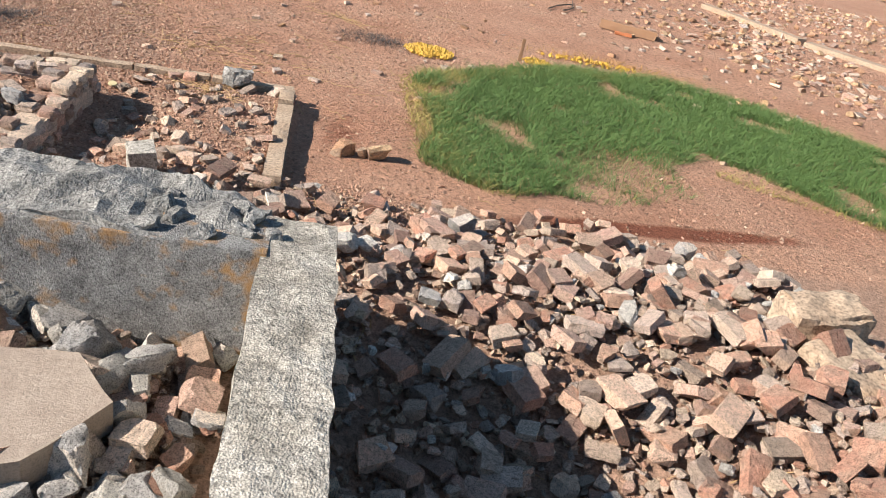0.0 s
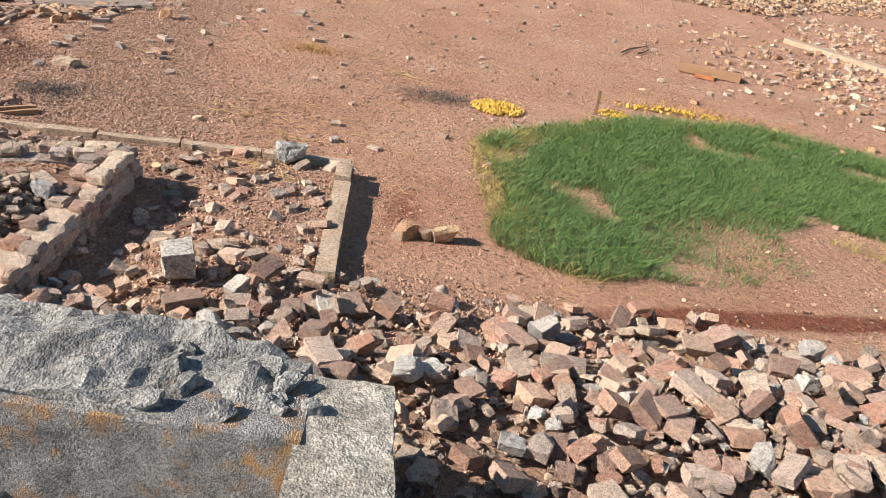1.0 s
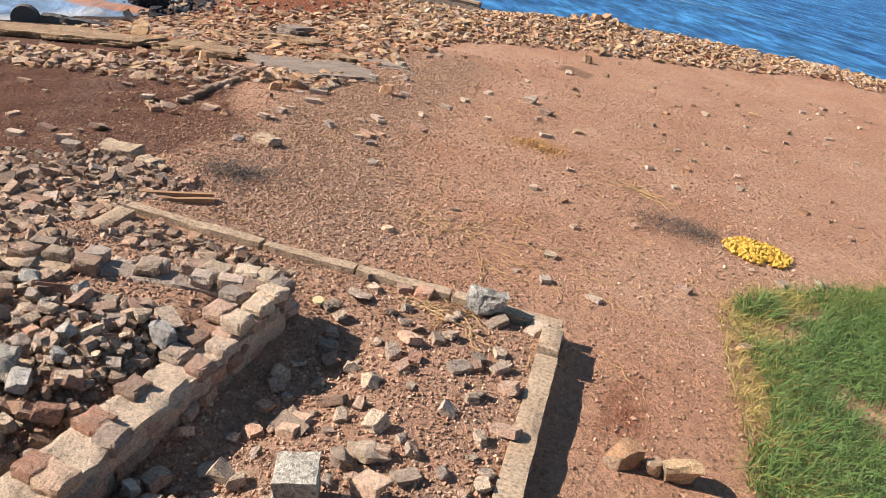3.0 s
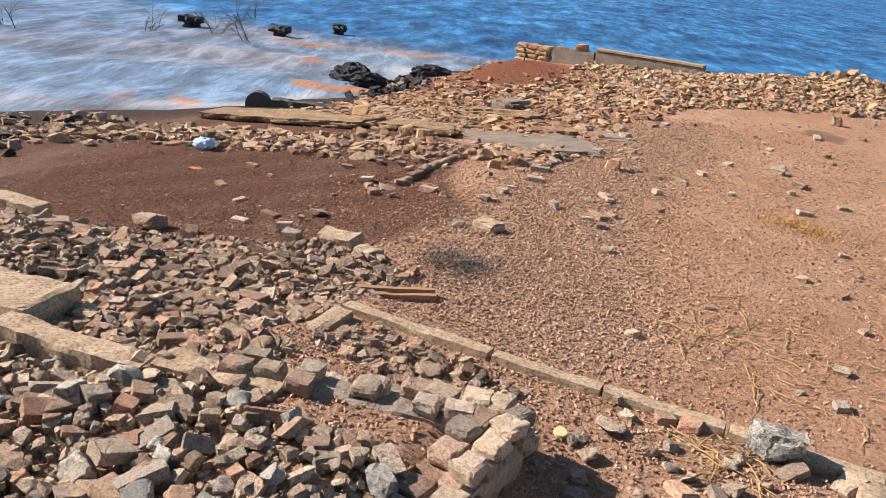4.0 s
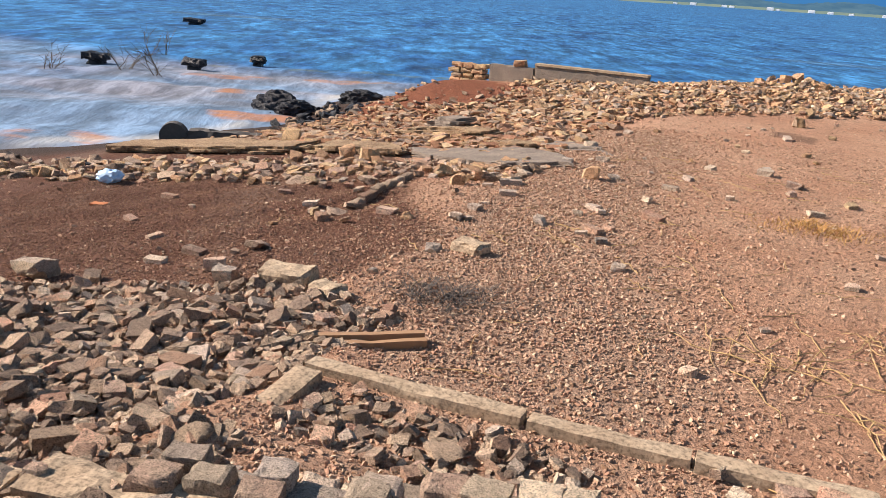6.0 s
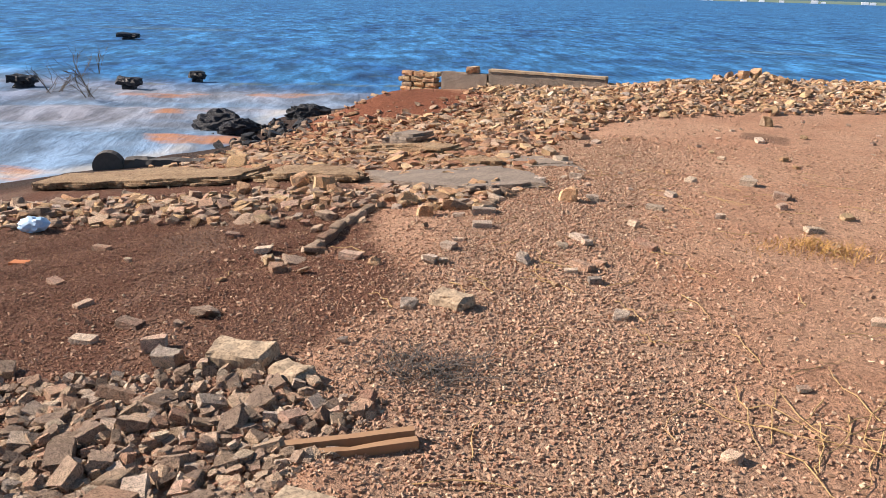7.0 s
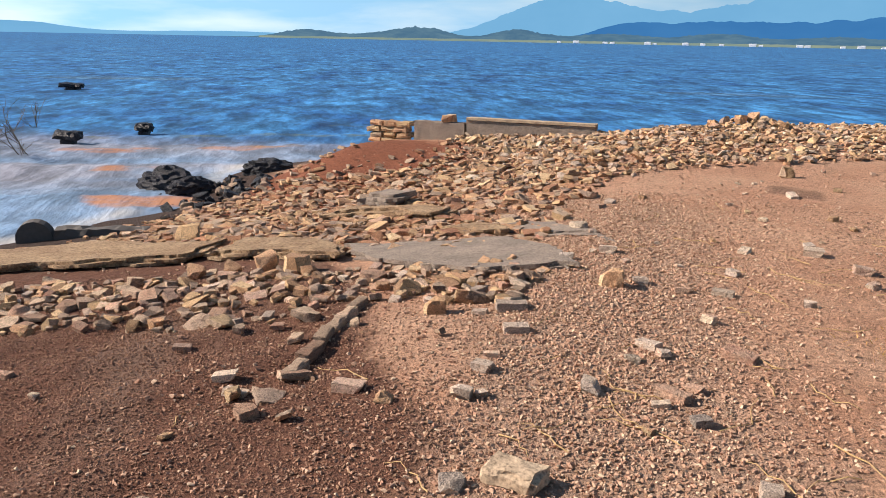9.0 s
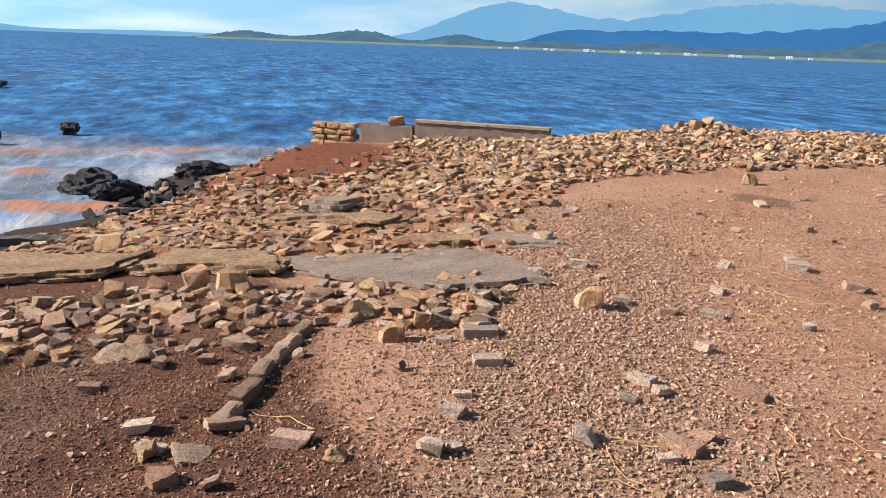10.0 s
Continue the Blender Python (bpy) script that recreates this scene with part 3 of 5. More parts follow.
def wet_zone(x, y):
    damp = 0.55 * step(x, -3.05, -2.85) * step(-x, 2.25, 2.4) * step(y + 0.5 * (x + 2.6), 14.2, 14.4) * step(-y - 0.5 * (x + 2.6), -15.1, -14.85)
    return step(LAKE + 0.34 - height(x, y), 0.0, 0.3) * step(-x, 6.0, 7.0) + damp


ground = sheet("ground", axis_steps(-9.0, 5.0, 0.055, 900), axis_steps(-2.0, 14.0, 0.055, 900), height, m_ground,
               {"gravel": gravel_zone, "clay": clay_zone, "rust": rust_zone, "wet": wet_zone},
               "bare reddish earth with gravel sloping to the lake", "ground")


def lake_depth(x, y):
    return LAKE - height(x, y)


# muddy shallows, drawn wide so that painted glare reaches farther out
def mud_glare_zone(x, y):
    return (1 - step(lake_depth(x, y), 0.0, 2.4)) * step(-x, 4.0, 6.5) + 0.35 * (1 - step(lake_depth(x, y), 0.2, 2.0)) * step(x, -6.0, -3.0)


def foam_zone(x, y):
    d = lake_depth(x, y) + 0.04 * wobble(x, y, 1.1, 3.0)
    return np.exp(-((d - 0.03) / 0.03) ** 2) * step(-x, 6.0, 8.0) * 0.45 * step(wobble(x, y, 0.9, 5.0), -0.1, 0.4)


def swell(x, y):
    return np.sin((x * 0.55 - y * 0.83) * 2.3 + 2.2 * wobble(x, y, 0.35, 1.0) + 0.5 * wobble(x, y, 1.3, 2.0))


def crest_zone(x, y):
    """Broken crests of the low waves near the shore."""
    patch = step(wobble(x * 0.75 + y * 0.2, y * 0.75, 0.8, 6.0) + 0.35 * wobble(x, y, 2.3, 1.0), 0.0, 0.45)
    return step(swell(x, y), 0.2, 1.0) * patch * np.clip(1.25 - np.hypot(x + 10, y - 15) / 13, 0, 1)


def waves(x, y):
    """Low swells that run at the western shore."""
    d = np.hypot(x + 10, y - 15)
    s = swell(x, y)
    return LAKE + 0.055 * np.sign(s) * np.abs(s) ** 0.7 * np.clip(1.0 - d / 14, 0, 1) * (0.6 + wobble(x, y, 0.5, 2.0)) + (0.025 * wobble(x, y, 1.2, 4.0) + 0.022 * wobble(x, y, 3.1, 1.5) + 0.014 * wobble(x, y, 6.3, 0.7)) * np.clip(1.2 - d / 40, 0, 1)


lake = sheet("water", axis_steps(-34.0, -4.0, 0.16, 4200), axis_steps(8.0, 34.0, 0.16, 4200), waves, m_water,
             {"mud": mud_glare_zone, "foam": foam_zone, "crest": crest_zone}, "blue rippled lake, muddy orange along the shore", "water")


# ---- the far shore
def far_ridge(name, radius, az0, az1, z_of, mat, label, seed, depth=60.0):
    """A ridge of land seen across the lake, from azimuth az0 to az1, in degrees west of north."""
    bm = bmesh.new()
    rough = 0.45 if radius < 2000 else 0.12
    n = int((az1 - az0) * 20)
    rows = []
    for i in range(n + 1):
        a = az0 + (az1 - az0) * i / n
        s, c = -math.sin(radians(a)), math.cos(radians(a))
        z = z_of(a)
        z *= 1 + 0.1 * noise.noise(Vector((a * 0.9, seed, 0))) + rough * (0.2 * noise.noise(Vector((a * 3.1, seed, 3))) + 0.12 * noise.noise(Vector((a * 6.3, seed, 5))))
        rows.append([bm.verts.new((s * r, c * r, h)) for r, h in ((radius, LAKE - 2), (radius + 1, LAKE + z * 0.4), (radius + depth, LAKE + z), (radius + depth * 2, LAKE - 2))])
    for p, q in zip(rows, rows[1:]):
        for k in range(3):
            bm.faces.new((p[k], q[k], q[k + 1], p[k + 1]))
    return single(name, bm, mat, label, "hills", kind="structure")


# haze and daylight sit in these emission colours; the base colour is black
m_beach = far_glow_material("far_beach", (0.13, 0.19, 0.17), (0.2, 0.24, 0.18), 0.02)
m_wooded = far_glow_material("far_woods", (0.048, 0.11, 0.17), (0.075, 0.145, 0.195), 0.03)
m_blue_haze = far_glow_material("far_mountains", (0.027, 0.118, 0.28), (0.034, 0.135, 0.3), 0.002)
m_haze = far_glow_material("far_haze_hills", (0.11, 0.28, 0.44), (0.125, 0.3, 0.46), 0.002)


def bumps(*peaks):
    return lambda a: 0.5 + sum(h * math.exp(-((a - c) / w) ** 2) for c, w, h in peaks)


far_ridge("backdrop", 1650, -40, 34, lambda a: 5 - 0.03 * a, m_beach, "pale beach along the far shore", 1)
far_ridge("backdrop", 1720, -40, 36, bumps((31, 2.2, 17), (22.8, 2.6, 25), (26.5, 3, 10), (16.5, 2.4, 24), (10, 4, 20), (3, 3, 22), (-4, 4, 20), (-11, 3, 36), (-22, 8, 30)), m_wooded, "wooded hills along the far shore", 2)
far_ridge("backdrop", 3400, -60, 14, bumps((9, 3.5, 70), (3, 4.5, 80), (-4, 5, 75), (-11, 5, 95), (-22, 10, 130), (-40, 14, 150)), m_blue_haze, "hazy blue mountains beyond the lake", 3, 200)
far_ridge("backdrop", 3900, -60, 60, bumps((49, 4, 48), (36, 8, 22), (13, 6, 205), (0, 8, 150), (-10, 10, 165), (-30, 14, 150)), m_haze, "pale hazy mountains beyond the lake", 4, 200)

for n in range(16):
    az = radians(13.5 - n * 1.35 + 0.5 * math.sin(n * 2.7))
    size = 5.0 + 3.0 * math.sin(n * 1.9) ** 2
    single("boathouse", rough_box(size * 1.6, 4.0, size * 0.7, 2.0, 0.2, n), m_white, "small white boathouse on the far shore", "house", "boathouses on the far shore", at=pose(-math.sin(az) * 1640, math.cos(az) * 1640, LAKE - 0.2))
# ---- rubble
def spread(count, inside, box, gap):
    """Random places in a box of the plan that lie inside a zone, about gap apart (denser where none is found)."""
    got, cells, tries = [], {}, 0
    x0, y0, x1, y1 = box
    while len(got) < count and tries < count * 12:
        tries += 1
        x, y = rng.uniform(x0, x1), rng.uniform(y0, y1)
        if rng.random() > inside(x, y):
            continue
        key = (int(x / gap), int(y / gap))
        if cells.get(key, 0) >= 1:
            continue
        cells[key] = 1
        got.append((x, y))
    return got


def rubble(name, label, places, menu, parts=280, lift=0.3, tilt=0.35, near=None, layer=0.0):
    """A heap: the pieces nearest to a place of the plan as objects, the others joined. menu: (share, shape, material, name, low, high)."""
    heap = thing(name, label, "rubble")
    if near:
        places = sorted(places, key=lambda p: (p[0] - near[0]) ** 2 + (p[1] - near[1]) ** 2)
    shares = np.array([m[0] for m in menu], dtype=float)
    rest = {}
    for n, (x, y) in enumerate(places):
        _, shape, mat, piece, low, high = menu[rng.choice(len(menu), p=shares / shares.sum())]
        i = int(rng.integers(len(SHAPES[shape])))
        size = low + (high - low) * rng.random() ** 2.0
        thick = size * (0.058 if shape == "brick" else 0.3 if shape in ("shard", "flag", "sliver") else 0.5)
        z = hz(x, y) + thick * lift + layer * rng.random()
        m = turned(x, y, z, size, tilt)
        if n < parts:
            ob = new(piece, shape_mesh(shape, i, mat))
            ob.parent, ob.matrix_basis = heap, m
        else:
            rest.setdefault((mat.name, piece, shape in SMOOTH), (mat, []))[1].append((*SHAPES[shape][i], np4(m)))
    for (_, piece, smooth), (mat, pieces) in rest.items():
        tagged(joined("loose_" + piece, pieces, mat, heap, "", smooth), kind="stuff")
    return heap


def on_wall(x, y, pad=0.0):
    """Whether a place lies under the plastered wall."""
    a = -0.33 + 0.11 * (2.9 - y)
    return (abs(x - a + 0.0) < 0.14 + pad and y < 3.0) or (x < a and 2.62 - pad < y < 3.02 + pad)


def front_zone(x, y):
    north = np.interp(x, (-2.3, -0.6, 0.1, 1.4, 2.4, 3.0), (4.25, 4.8, 4.75, 5.0, 4.75, 4.0))
    if on_wall(x, y, 0.04) or y > north + 0.12 or (x < -2.0 and y > 3.9):
        return 0.0
    if rng.random() > min(1.0, (3.1 - x) / 0.8, (y - 0.7) / 1.0, (x + 2.6) / 0.5):
        return 0.0
    return 1.0 if y < north - 0.75 else 0.55 if y < north - 0.2 else 0.3


BRICKISH = [(5.0, "brick", m_brick, "brick", 0.6, 1.05), (1.2, "stone", m_rubble, "stone", 0.04, 0.11), (1.1, "lump", m_mortar, "mortar_lump", 0.04, 0.14), (1.2, "flag", m_rubble, "shard", 0.05, 0.14), (1.0, "stone", m_brick, "brick_lump", 0.04, 0.1)]
SMALL = [(2, "chip", m_rubble, "chip", 0.02, 0.06), (1.2, "chip", m_brick, "brick_chip", 0.02, 0.06), (1, "sliver", m_rubble, "flake", 0.03, 0.07), (1.2, "chip", m_dark, "dark_chip", 0.02, 0.06)]
rubble("brick_rubble", "heap of broken red bricks and mortar lumps", spread(1500, front_zone, (-2.6, 0.7, 3.1, 5.2), 0.085), BRICKISH, 300, 0.75, 0.33, (0.4, 3.8), 0.06)
tagged(rubble("rubble_fragments", "small brick and mortar fragments between bricks", spread(7000, front_zone, (-2.6, 0.7, 3.1, 5.2), 0.034), SMALL, 0, 0.4, 0.5, None, 0.03), kind="stuff")


def pocket_zone(x, y):
    return 1.0 if x < -0.36 + 0.11 * (2.9 - y) - 0.13 and y < 2.66 and not (-1.5 < x < -0.75 and y < 2.22) else 0.0


rubble("rubble_in_wall_corner", "grey mortar lumps piled in the wall corner", spread(260, pocket_zone, (-2.2, 0.9, -0.2, 2.7), 0.08),
       [(2, "lump", m_mortar, "stone", 0.07, 0.16), (1, "flag", m_mortar, "shard", 0.09, 0.19), (0.5, "brick", m_brick, "brick", 0.7, 0.95)], 260, 0.7, 0.5, (-0.7, 2.3), 0.06)
tagged(rubble("pocket_fragments", "mortar fragments between the lumps", spread(700, pocket_zone, (-2.2, 0.9, -0.2, 2.7), 0.05), SMALL, 0, 0.6, 0.5, None, 0.05), kind="stuff")


def pad_zone(x, y):
    return (0.9 if y < 5.1 or x < -1.5 else 0.5) if -2.0 < x < -0.85 and 4.5 < y < 6.35 else 0.0


rubble("rubble_inside_kerbs", "scattered stones and bricks inside the kerbs", spread(95, pad_zone, (-2.0, 4.5, -0.85, 6.35), 0.11),
       [(1.6, "lump", m_rubble, "stone", 0.04, 0.11), (0.6, "brick", m_brick, "brick", 0.55, 0.85), (1, "flag", m_rubble, "shard", 0.06, 0.14)], 95, 0.45, 0.25)


def on_footing(x, y):
    """Whether a place lies on the pale floor strip among the rubble."""
    line = float(np.interp(x, (-5.2, -4.3, -3.5, -2.95), (4.78, 4.74, 4.93, 5.14)))
    return -5.2 < x < -2.95 and abs(y - line) < (0.24 if x < -4.3 else 0.13)


def back_zone(x, y):
    if on_footing(x, y):
        return 0.03
    if -6.4 < x < -2.25 and 3.0 < y < 5.12 + 0.16 * (x + 2.2):
        return float(min(1.0, (x + 6.4) / 1.2, (y - 2.9) / 0.5))
    return 0.0


def yard_zone(x, y):
    """West of the kerbs, up to the edge of the dark earth."""
    edge = np.interp(x, (-8.0, -6.4, -5.4, -4.4, -3.9), (5.9, 6.1, 6.35, 6.85, 6.9))
    if -8.0 < x < (-3.5 if y > 5.45 else -3.15) and 4.8 < y < edge:
        return 1.0 if y < edge - 0.35 else 0.45
    return 0.4 if -3.25 < x < -2.3 and 5.6 < y < 6.05 else 0.0


DULL = [(4.5, "stone", m_rubble, "stone", 0.025, 0.075), (1.1, "brick", m_brick, "brick", 0.4, 0.85), (1.0, "flag", m_rubble, "shard", 0.04, 0.12), (2.2, "stone", m_dark, "dark_stone", 0.025, 0.08), (0.5, "lump", m_mortar, "mortar_lump", 0.05, 0.14), (0.7, "brick", m_rubble, "pale_brick", 0.45, 0.85)]
rubble("rubble_behind_brick_wall", "grey-brown rubble of bricks and mortar", spread(2300, back_zone, (-6.4, 3.0, -2.2, 5.4), 0.055), DULL, 300, 0.65, 0.3, (-3.0, 4.8), 0.04)
rubble("rubble_in_the_yard", "dull rubble thinning out over dark earth", spread(1700, yard_zone, (-8.0, 4.8, -2.3, 7.0), 0.052), [(4.6, "stone", m_dark, "stone", 0.025, 0.075), (0.9, "brick", m_dark, "brick", 0.45, 0.85), (1.3, "flag", m_dark, "shard", 0.05, 0.13), (2.0, "stone", m_rubble, "pale_stone", 0.025, 0.075), (0.6, "brick", m_brick, "pale_brick", 0.45, 0.8)], 300, 0.4, 0.25, (-4.0, 6.0), 0.015)
tagged(rubble("yard_fragments", "small fragments over the ruins", spread(9500, lambda x, y: max(back_zone(x, y), yard_zone(x, y)), (-8.0, 3.0, -2.2, 7.0), 0.034), [(2, "chip", m_rubble, "chip", 0.02, 0.065), (2, "chip", m_dark, "dark_chip", 0.025, 0.075), (1, "chip", m_brick, "brick_chip", 0.02, 0.06), (1, "sliver", m_dark, "flake", 0.03, 0.08)], 0, 0.4, 0.5), kind="stuff")


# stones along the broken slabs
def slab_zone(x, y):
    line = np.interp(x, (-11.0, -9.9, -8.7, -7.0, -5.8, -4.4), (7.2, 8.4, 9.6, 10.1, 10.3, 10.5))
    d = line - y
    if x > -5.45 and y < 9.85:
        return 0.02
    return 1.0 if -0.25 < d < 0.55 else 0.45 if -0.4 < d < 1.1 else 0.0


rubble("stones_by_the_slab", "tan and grey stones along the slab edge", spread(760, slab_zone, (-11.0, 6.5, -4.3, 11.0), 0.09),
       [(1.6, "stone", m_tan, "stone", 0.04, 0.12), (1.6, "flag", m_tan, "shard", 0.06, 0.18), (1.6, "brick", m_brick, "brick", 0.45, 0.8), (2.4, "stone", m_dark, "grey_stone", 0.04, 0.12), (1.8, "flag", m_dark, "dark_shard", 0.06, 0.18), (0.5, "round", m_tan, "round_stone", 0.08, 0.17)], 300, 0.3, 0.2, (-6.0, 9.9), 0.02)


def field_zone(x, y):
    if not (-10.2 < x < -4.6 and 11.2 < y < 17.4):
        return 0.0
    if -10.5 < x < -6.2 and y < 11.6:
        return 0.45
    on_slab = -6.3 < x < -4.4 and 10.7 < y < 12.2
    mound = 1 - 0.95 * np.exp(-(((x + 8.3) / 1.1) ** 4 + ((y - 16.5) / 1.2) ** 4))
    return 0.4 if on_slab else mound * np.exp(-(((x + 7.4) / 1.9) ** 2 + ((y - 13.8) / 2.2) ** 2)) * 1.2


rubble("orange_rubble_field", "orange-brown stones strewn over the shore", spread(2300, field_zone, (-10.2, 11.2, -4.6, 17.4), 0.085),
       [(1.6, "stone", m_red, "stone", 0.04, 0.12), (3.0, "shard", m_red, "shard", 0.06, 0.19), (1.3, "shard", m_tan, "pale_shard", 0.07, 0.22), (0.8, "brick", m_red, "brick", 0.45, 0.75), (2.0, "shard", m_dark, "dark_shard", 0.06, 0.2), (1.0, "stone", m_dark, "dark_stone", 0.04, 0.11)], 290, 0.32, 0.17, (-7.2, 13.2), 0.015)


def bank_zone(x, y):
    c = float(np.interp(x, CREST_X, CREST_Y))
    inner = np.interp(x, (-9, -6, -4, -1, 1, 6, 12), (3.6, 4.0, 3.6, 3.0, 1.7, 2.4, 3.5))
    d = c + 0.6 - y
    if d < 0 or d > inner + 0.6 or x < -7.6:
        return 0.0
    if x < -6.9 and y < 17.4:
        return 0.15
    return 1.0 if d < inner - 0.5 else 0.4


rubble("rubble_bank", "long bank of tan broken bricks along the lake", spread(9500, bank_zone, (-7.6, 14.0, 14.0, 30.0), 0.085),
       [(1.8, "chip", m_tan, "stone", 0.035, 0.1), (3.4, "sliver", m_tan, "shard", 0.05, 0.17), (0.7, "brick", m_tan, "brick", 0.4, 0.75), (1.2, "sliver", m_rubble, "grey_stone", 0.05, 0.16), (0.7, "chip", m_dark, "dark_stone", 0.04, 0.12)], 300, 0.5, 0.28, (-4.0, 16.0), 0.03)


def east_zone(x, y):
    d = np.exp(-(((x - 5.6 + 0.2 * (y - 12)) / 1.5) ** 2 + ((y - 12.6) / 2.6) ** 2))
    return d * 1.1 + (0.5 if x > 5.6 and y > 15 else 0.0)


rubble("rubble_by_the_kerb_strip", "tan stones strewn beside the fallen strip", spread(1500, east_zone, (2.2, 9.0, 12.0, 21.0), 0.1),
       [(2, "stone", m_tan, "stone", 0.035, 0.13), (1.5, "shard", m_rubble, "shard", 0.05, 0.15), (0.7, "brick", m_brick, "brick", 0.45, 0.8)], 300, 0.4, 0.25, (5.0, 12.5))


def shore_zone(x, y):
    z = hz(x, y)
    return 1.0 if -1.12 < z < -0.72 and x < -9.6 and 14.3 < y < 16.6 else 0.0


rubble("black_shore_rocks", "wet black rocks at the waterline", spread(110, shore_zone, (-13.0, 14.0, -9.6, 16.8), 0.13),
       [(2, "lump", m_black, "rock", 0.07, 0.22), (1, "flag", m_black, "slab", 0.08, 0.24), (1, "lump", m_dark, "brown_rock", 0.06, 0.18)], 110, 0.35, 0.3)


rubble("dark_shore_rubble", "dark brown stones on the muddy shore", spread(260, lambda x, y: 0.9 if -0.95 < hz(x, y) < -0.55 else 0.0, (-12.5, 6.0, -8.8, 9.6), 0.12),
       [(2, "lump", m_dark, "stone", 0.06, 0.2), (2, "flag", m_dark, "shard", 0.08, 0.24), (1, "lump", m_black, "black_stone", 0.06, 0.2)], 260, 0.4, 0.3)


# loose bricks and stones on the gravel
def loose_zone(x, y):
    if float(clay_zone(np.float64(x), np.float64(y))) > 0.4:
        return 0.06
    return 0.1 if -5.0 < x < -2.2 and 6.8 < y < 11.0 else 0.55


for x, y in spread(230, loose_zone, (-6.5, 6.8, 4.5, 17.0), 0.32):
    kind = ("brick", "brick", "stone", "shard")[int(rng.integers(4))]
    mat = (m_brick, m_tan, m_rubble)[int(rng.integers(3))]
    size = rng.uniform(0.4, 0.75) if kind == "brick" else rng.uniform(0.035, 0.09)
    ob = new("loose_" + kind, shape_mesh(kind, int(rng.integers(len(SHAPES[kind]))), mat))
    ob.matrix_basis = turned(x, y, hz(x, y) + size * (0.024 if kind == "brick" else 0.2), size, 0.1)
    tagged(ob, {"brick": "broken brick lying on the gravel", "stone": "rough stone lying on the gravel", "shard": "flat stone shard lying on the ground"}[kind], kind if kind != "shard" else "stone", "loose pieces on the gravel")


# gravel
def pebbles(name, label, count, zone, box, low, high, mat, flat=1.0):
    x = rng.uniform(box[0], box[2], count)
    y = rng.uniform(box[1], box[3], count)
    keep = rng.random(count) < zone(x, y)
    x, y = x[keep], y[keep]
    z = height(x, y)
    out = []
    for px, py, pz in zip(x, y, z):
        s = low + (high - low) * rng.random() ** 1.5
        a = rng.uniform(0, math.tau)
        ca, sa = math.cos(a) * s, math.sin(a) * s
        m = np.array(((ca, -sa, 0, px), (sa, ca, 0, py), (0, 0, s * flat, pz + s * 0.2 * flat), (0, 0, 0, 1)))
        out.append((*SHAPES["pebble"][int(rng.integers(10))], m))
    return tagged(joined(name, out, mat), label, "gravel", kind="stuff")


pebbles("gravel", "grey-tan gravel in a belt over the earth", 240000, lambda x, y: np.maximum(gravel_zone(x, y), 0.08), (-5.6, 4.2, 0.5, 14.0), 0.009, 0.028, m_pebble)
pebbles("grit", "small stones strewn on bare earth", 30000, lambda x, y: 0.15 + 0.5 * (wobble(x, y, 0.9, 1.0) > 0.1), (-9.0, 5.0, 9.0, 19.0), 0.012, 0.04, m_pebble)
pebbles("clay_crumbs", "crumbs of dark red earth", 90000, lambda x, y: clay_zone(x, y), (-8.0, 5.5, -3.8, 10.5), 0.005, 0.018, plain_mat("clay_crumb", (0.18, 0.08, 0.05), (0.42, 0.25, 0.16), 30, 0.95))
pebbles("litter", "dark crumbs and leaf litter on bare earth", 34000, lambda x, y: 0.15 + 0.6 * (wobble(x, y, 1.3, 3.0) > 0.0), (-2.6, 5.2, 7.0, 17.0), 0.01, 0.04, plain_mat("leaf_litter", (0.16, 0.09, 0.055), (0.3, 0.18, 0.11), 30, 0.95), 0.35)
# ---- ruins: walls, kerbs and slabs
wall = thing("concrete_wall", "ruined plastered wall corner with crumbling concrete top", "wall")
part("arm", strip_box((0.3, -2.5), (-0.31, 2.96), 0.245, -0.4, 0.69, 0.04, 0.011, 1, 0.45), m_conc, wall)
part("arm", strip_box((-4.2, 2.64), (-0.38, 2.79), 0.27, -0.3, 0.7, 0.05, 0.006, 2), m_plaster, wall, "dark pebbly plaster with orange lichen")
bm = strip_box((-4.2, 2.7), (-0.42, 2.85), 0.36, 0.63, 0.75, 0.03, 0.006, 3, 0.9)
for v in bm.verts:
    q = Vector((v.co.x * 5, v.co.y * 5, v.co.z * 5))
    along = min(1.0, max(0.0, (v.co.x + 0.85) / 0.4))
    near = min(1.0, max(0.0, (2.66 + 0.04 * (v.co.x + 4.2) - v.co.y) / 0.1 + 0.4))
    if v.co.z > 0.68:
        v.co.z += 0.035 * noise.noise(q) + 0.025 * noise.noise(q * 2.3) + 0.014 * noise.noise(q * 6.1) - 0.055 * along * (1 + noise.noise(q * 1.7)) - 0.025 * near
    v.co.y += 0.03 * noise.noise(q * 1.3 + Vector((0, 0, 9))) + 0.012 * noise.noise(q * 4 + Vector((0, 0, 9)))
part("capping", bm, m_capping, wall, "crumbling grey mortar capping")
for n in range(16):
    x, size = -0.38 - 0.5 * rng.random(), rng.uniform(0.03, 0.085)
    ob = part("mortar_lump", roughen(clipped(size, size * 0.8, size * 0.7, 6), 0.006, n, 30.0, 2), m_capping, wall)
    ob.matrix_basis = pose(x, 2.7 + 0.24 * rng.random(), 0.69 + size * 0.2, 15 * rng.normal(), 15 * rng.normal(), 90 * rng.normal())

